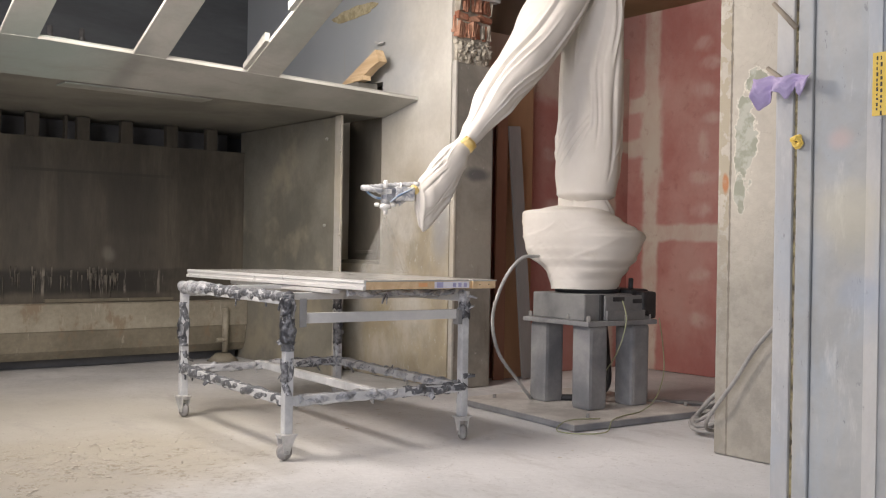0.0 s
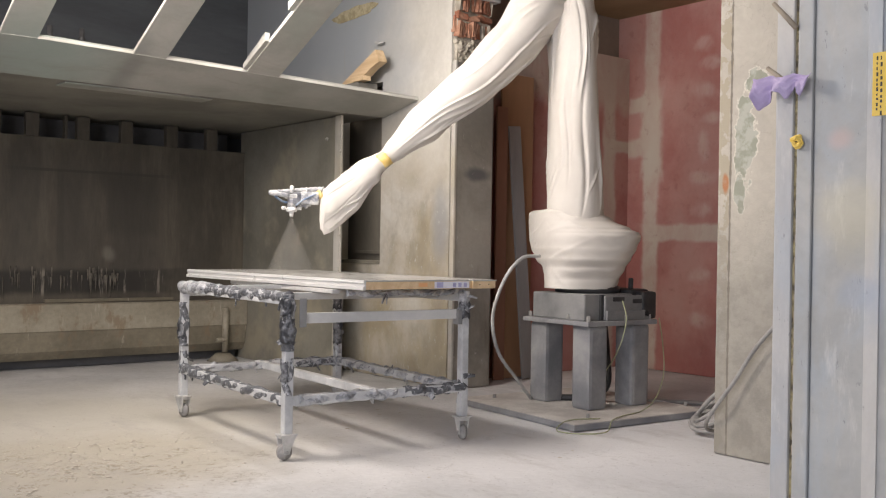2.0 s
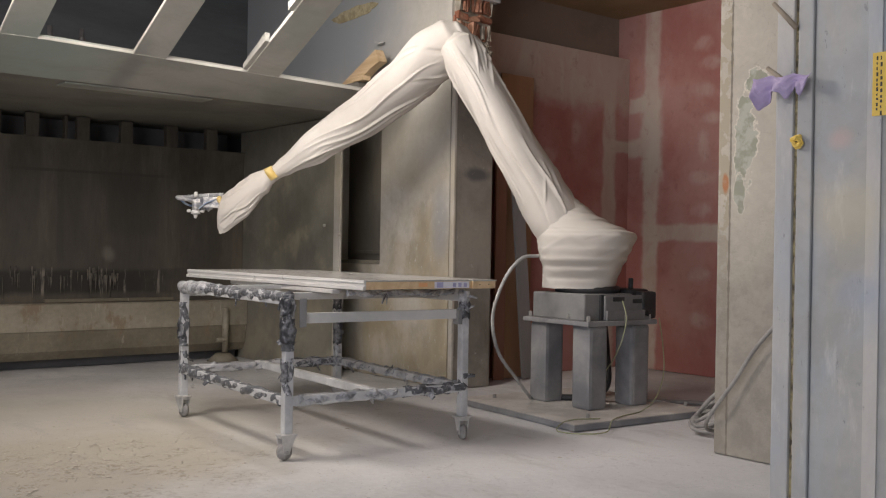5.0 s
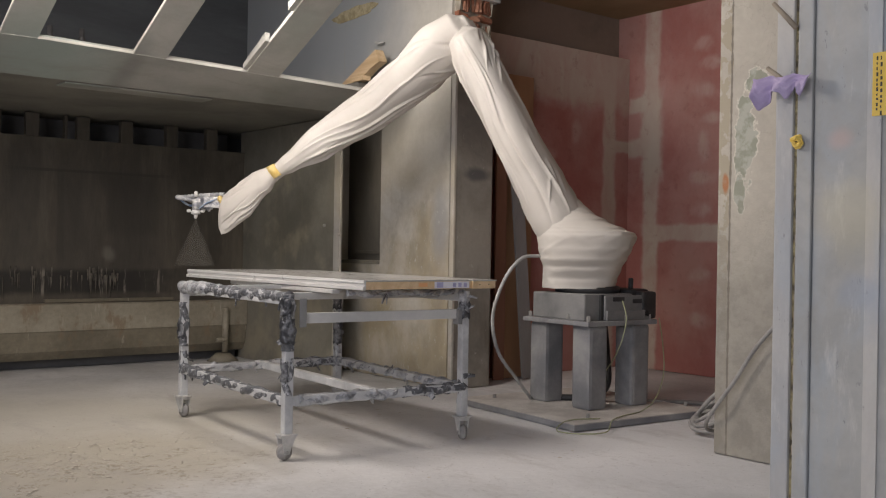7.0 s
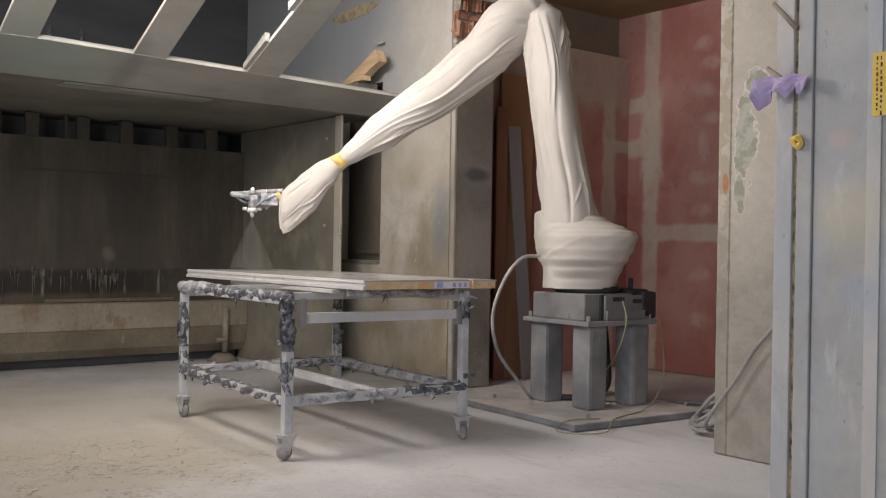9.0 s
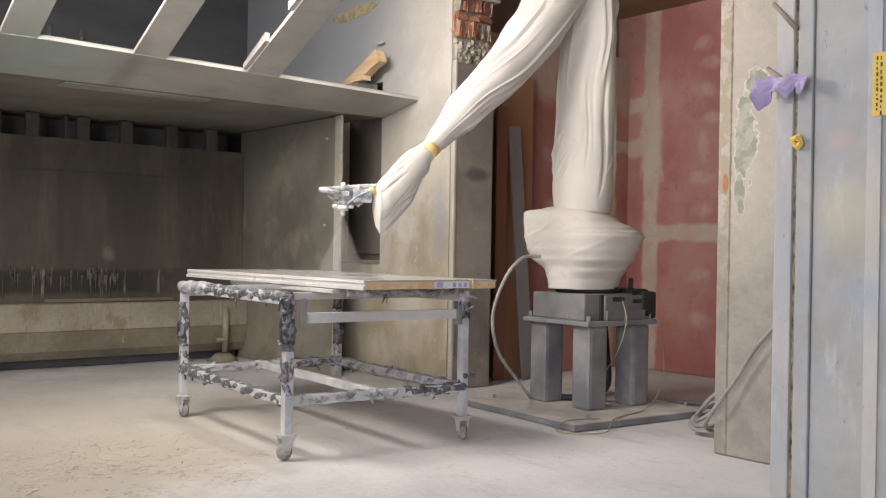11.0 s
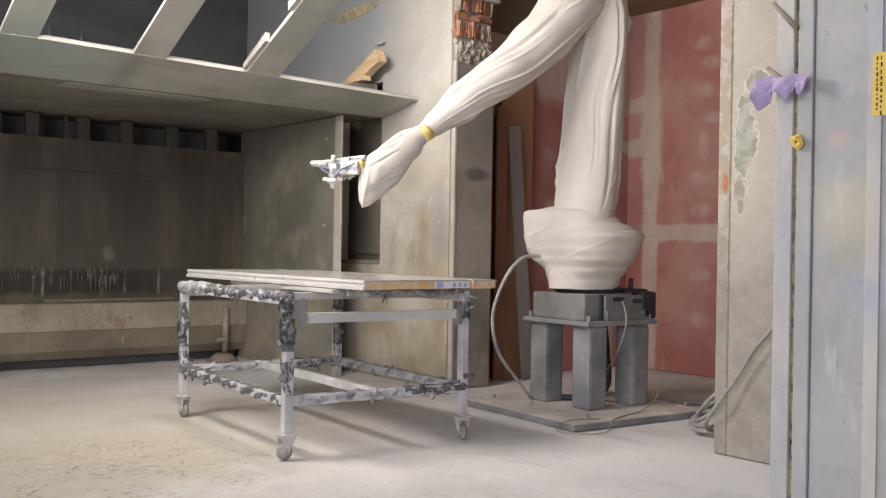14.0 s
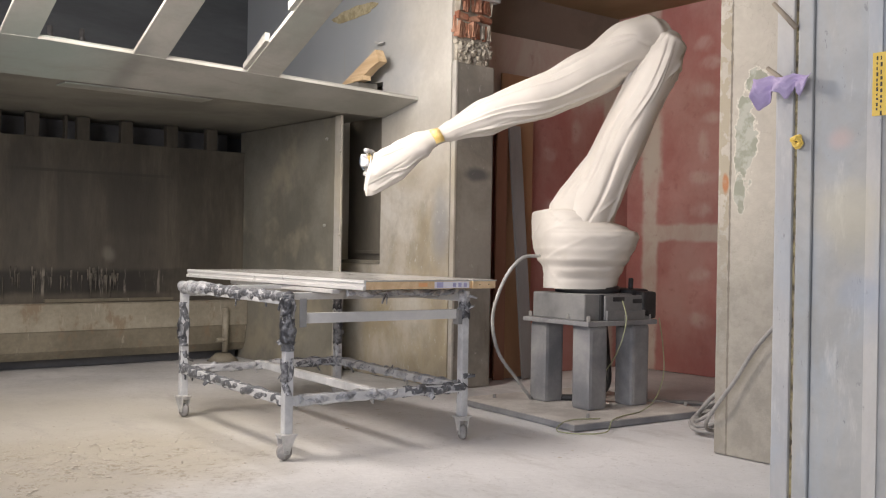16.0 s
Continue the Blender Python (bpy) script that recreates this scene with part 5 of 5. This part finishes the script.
        return px + 0.68 * max(0.0, -pz) * w + 0.02 * tip, py * (1 - 0.45 * down * w), pz - 0.05 * tip
    lines = creases(41, 18, 0.0, 0.47, 1.4) + creases(43, 14, 0.05, 0.47, -1.6)
    wrist = part("wrist_cover", sleeve(keys, 0.475, 8.0, 0.013, lines, 90, 150, corner), M_CLOTH, robot, "cream cloth bag over the wrist", True)
    bm = bmesh.new()
    rings = []
    for k in range(25):
        a = radians(-48 + 100 * k / 24)
        out = 0.0665 + 0.0025 * noise.noise((k * 0.35, 2.0, 1))
        edge = 0.006 * noise.noise((k * 0.4, 7.0, 3))
        rings.append([(x + edge + 0.012 * math.sin(a), r * math.cos(a), r * math.sin(a) - 0.012) for x, r in ((-0.032, 0.056), (-0.032, out), (0.030, out + 0.003), (0.030, 0.056))])
    part("tape_band", skin(bm, rings), M_TAPE, wrist, "strip of yellow masking tape", True)
    part("tape_band", cyl(0.031, 0.03, pose(0.482, 0, 0.0, 0, 90, 0), 24, bevel=0.005), M_TAPE, wrist, "yellow masking tape band", True)

    # spray gun, along local x, nozzle down
    gun = part("spray_gun", box(-0.02, 0.10, -0.03, 0.03, -0.05, 0.035, 0.01), M_GUN, robot, "paint-spattered automatic spray gun")
    part("bracket", box(-0.03, 0.045, -0.045, -0.037, -0.035, 0.02, 0.003), M_GUNWHITE, gun, "white metal bracket")
    part("clamp", box(0.09, 0.15, -0.028, 0.028, -0.05, 0.028, 0.006), M_GUNDARK, gun, "dark clamp block")
    part("valve_block", box(0.03, 0.09, -0.05, -0.02, -0.06, 0.01, 0.006), M_GUN, gun)
    part("valve_block", box(0.12, 0.20, -0.03, 0.03, -0.012, 0.018, 0.006), M_GUN, gun)
    part("cable_tie", cyl(0.024, 0.008, pose(0.06, -0.03, 0.04, 0, 90, 0), 14), M_GUNWHITE, gun)
    part("gun_body", cyl(0.028, 0.10, pose(0.155, 0, -0.035), 18, bevel=0.006), M_GUN, gun, smooth=True)
    part("air_cap", cyl(0.036, 0.03, pose(0.155, 0, -0.085), 20, 0.034, bevel=0.005), M_GUNWHITE, gun, "white air cap", True)
    part("nozzle", cyl(0.010, 0.035, pose(0.155, 0, -0.115), 12, 0.018), M_GUNWHITE, gun, smooth=True)
    part("top_knob", cyl(0.014, 0.045, pose(0.155, 0, 0.05), 14, bevel=0.004), M_GUNWHITE, gun, smooth=True)
    for dx in (-0.05, 0.05):
        part("side_screw", cyl(0.012, 0.03, pose(0.155 + dx, 0, -0.075, 0, 90, 0), 12, bevel=0.003), M_GUNWHITE, gun, smooth=True)
    part("paint_hose", pipe([(-0.05, -0.01, 0.055), (0.03, -0.04, 0.052), (0.12, -0.044, 0.044), (0.21, -0.040, 0.034), (0.275, -0.022, 0.026), (0.288, 0.01, 0.022), (0.25, 0.035, 0.015), (0.18, 0.035, 0.005)], 0.018, 12, 6, 0.005), M_HOSEPALE, gun, "pale grey corrugated hose", True)
    part("air_line", pipe([(0.27, -0.02, 0.01), (0.235, -0.035, -0.018), (0.19, -0.04, -0.035), (0.12, -0.04, -0.03), (0.06, -0.045, -0.06), (0.02, -0.035, -0.02)], 0.008, 8, 8), M_BLUE, gun, "blue air line", True)
    part("air_line", pipe([(0.0, 0.03, 0.02), (0.08, 0.045, -0.02), (0.13, 0.03, -0.06)], 0.006, 8, 8), M_BLUE, gun, "blue air line", True)
    for x in (0.07, 0.105):
        part("fitting", cyl(0.013, 0.055, pose(x, -0.035, -0.05, 0, 35, 0), 6), M_GUN, gun)

    # fan of mist under the nozzle: nested thin shells, so that the middle is denser
    mist = part("mist", bmesh.new(), M_MIST, robot, "thin fan of white paint mist")
    bm = bmesh.new()
    for f in (1.0, 0.8, 0.6, 0.4):
        rings = []
        for i in range(15):
            v = i / 14
            ry, rx = 0.006 + 0.14 * v * f, 0.006 + 0.145 * v * f
            rings.append([(0.155 + rx * math.cos(a), ry * math.sin(a), -0.135 - 0.35 * v) for a in [k * math.pi / 16 for k in range(32)]])
        skin(bm, rings, cap=False)
    bm.to_mesh(mist.data)
    bm.free()
    mist.data.materials.clear()
    mist.data.materials.append(M_MIST)
    mist.data.polygons.foreach_set("use_smooth", [True] * len(mist.data.polygons))

    # hose from the cover to the floor, and earth leads
    o = -BASE
    part("supply_hose", pipe([Vector(p) + o for p in ((4.80, 4.90, 1.06), (4.60, 4.87, 1.04), (4.43, 4.85, 0.90), (4.33, 4.85, 0.66), (4.40, 4.87, 0.42), (4.60, 4.9, 0.22), (4.80, 4.96, 0.06))], 0.0125, 12, 12, 0.0015), M_HOSE, robot, "grey corrugated hose", True)
    part("earth_lead", pipe([(-0.10, -0.325, 0.77), (-0.10, -0.36, 0.66), (-0.11, -0.345, 0.54), (-0.095, -0.29, 0.44), (-0.06, -0.20, 0.34), (-0.02, -0.05, 0.2), (-0.1, 0.02, 0.05)], 0.0042, 8, 10), M_EARTH, robot, "yellow-green earth lead", True)
    part("earth_lead", pipe([(0.34, -0.28, 0.64), (0.36, -0.30, 0.45), (0.31, -0.35, 0.25), (0.16, -0.40, 0.10), (-0.05, -0.46, 0.048), (-0.30, -0.52, 0.048), (-0.50, -0.60, 0.046), (-0.66, -0.70, 0.010), (-0.84, -0.66, 0.010), (-0.88, -0.50, 0.010), (-0.72, -0.44, 0.046), (-0.5, -0.5, 0.046)], 0.004, 8, 10), M_EARTH, robot, "yellow-green earth lead", True)
    return {"turret": turret, "arm": arm, "gusset": gusset, "forearm": fore, "wrist": wrist, "gun": gun, "mist": mist}


def build_cables():
    for k in range(4):
        r = 0.13 + 0.012 * k
        pts = []
        for i in range(13):
            a = 2 * math.pi * i / 12
            pts.append((5.02 + 0.02 * k + r * math.cos(a) * 0.8, 3.62 - 0.02 * k + r * math.sin(a), 0.03 + 0.022 * k + (0.05 + 0.035 * k) * (1 + math.cos(a + 0.5 * k))))
        tagged(part("coiled_cable", pipe(pts, 0.013, 8, 5), M_CABLE, smooth=True), "loop of grey cable coiled on the floor", "cable", "cable coil loops")
    c = part("wall_cable", pipe([(4.98, 3.55, 0.03), (4.70, 3.42, 0.10), (4.50, 3.25, 0.22), (4.50, 3.1, 0.42), (4.50, 2.98, 0.60), (4.47, 2.80, 0.78), (4.45, 2.7, 0.86)], 0.011, 8, 10), M_CABLE, smooth=True)
    tagged(c, "grey cable running up the plaster wall", "cable")
    c = part("floor_cable", pipe([(5.45, 4.5, 0.05), (5.9, 4.35, 0.015), (6.0, 4.1, 0.015), (5.5, 3.8, 0.015), (5.1, 3.68, 0.03)], 0.016, 8, 10), M_CABLE, smooth=True)
    tagged(c, "dark grey cable lying on the floor", "cable")
    c = part("hose_bundle", pipe([(5.0, 4.9, 0.06), (5.15, 4.75, 0.07), (5.2, 4.62, 0.16), (5.26, 4.68, 0.4), (5.3, 4.75, 0.62)], 0.024, 10, 10), M_BLACK, smooth=True)
    tagged(c, "dark hose rising between the pedestal columns", "hose")


def build_crumbs():
    rnd = random.Random(11)
    bm = bmesh.new()
    for i in range(850):
        x, y = rnd.gauss(1.65, 0.42), rnd.gauss(5.0, 0.42)
        if i % 5 == 0:
            x, y = rnd.uniform(1.0, 4.8), rnd.uniform(3.6, 6.5)
        r = rnd.uniform(0.002, 0.010) * (0.5 if i % 5 == 0 else 1)
        sides, high = 3, r * rnd.uniform(0.3, 0.7)
        if i % 6 == 1:
            # flat flakes of loose paint
            sides, r, high = rnd.randint(4, 6), rnd.uniform(0.006, 0.017), 0.003
        ring = [2 * math.pi * k / sides for k in range(sides)]
        vs = [bm.verts.new((x + r * rnd.uniform(0.6, 1.5) * math.cos(a), y + r * rnd.uniform(0.5, 1.2) * math.sin(a), 0)) for a in ring]
        tip = bm.verts.new((x + r * rnd.uniform(-0.4, 0.4), y, high))
        for k in range(sides):
            bm.faces.new((vs[k], vs[(k + 1) % sides], tip))
    tagged(part("paint_crumbs", bm, M_CRUMB), "dry paint crumbs and grit scattered on the floor", "debris", kind="stuff")


build_shell()
build_hood()
build_knobs()
build_trough()
build_drips()
build_gap_posts()
build_pillar_top()
build_bay_boards()
build_door_side()
build_wood_block()
build_cart()
build_panel()
MOVING = build_robot()
build_cables()
build_crumbs()


def motions():
    times = [i * 0.25 for i in range(65)]
    poses = [(t, robot_poses(t)) for t in times]
    for key in ("turret", "arm", "gusset", "forearm", "wrist", "gun"):
        walk(MOVING[key], [(t, p[key]) for t, p in poses])
    # the mist rides with the gun, then settles down when the trigger closes
    rows = []
    for t, p in poses:
        sink = interp([(0.0, 0.0), (4.75, 0.0), (5.25, 2.6), (6.25, 2.6), (6.75, 0.0), (12.25, 0.0), (12.75, 2.6), (16.0, 2.6)], t)[0]
        rows.append((t, Matrix.Translation((0, 0, -sink)) @ p["gun"]))
    walk(MOVING["mist"], rows)


motions()
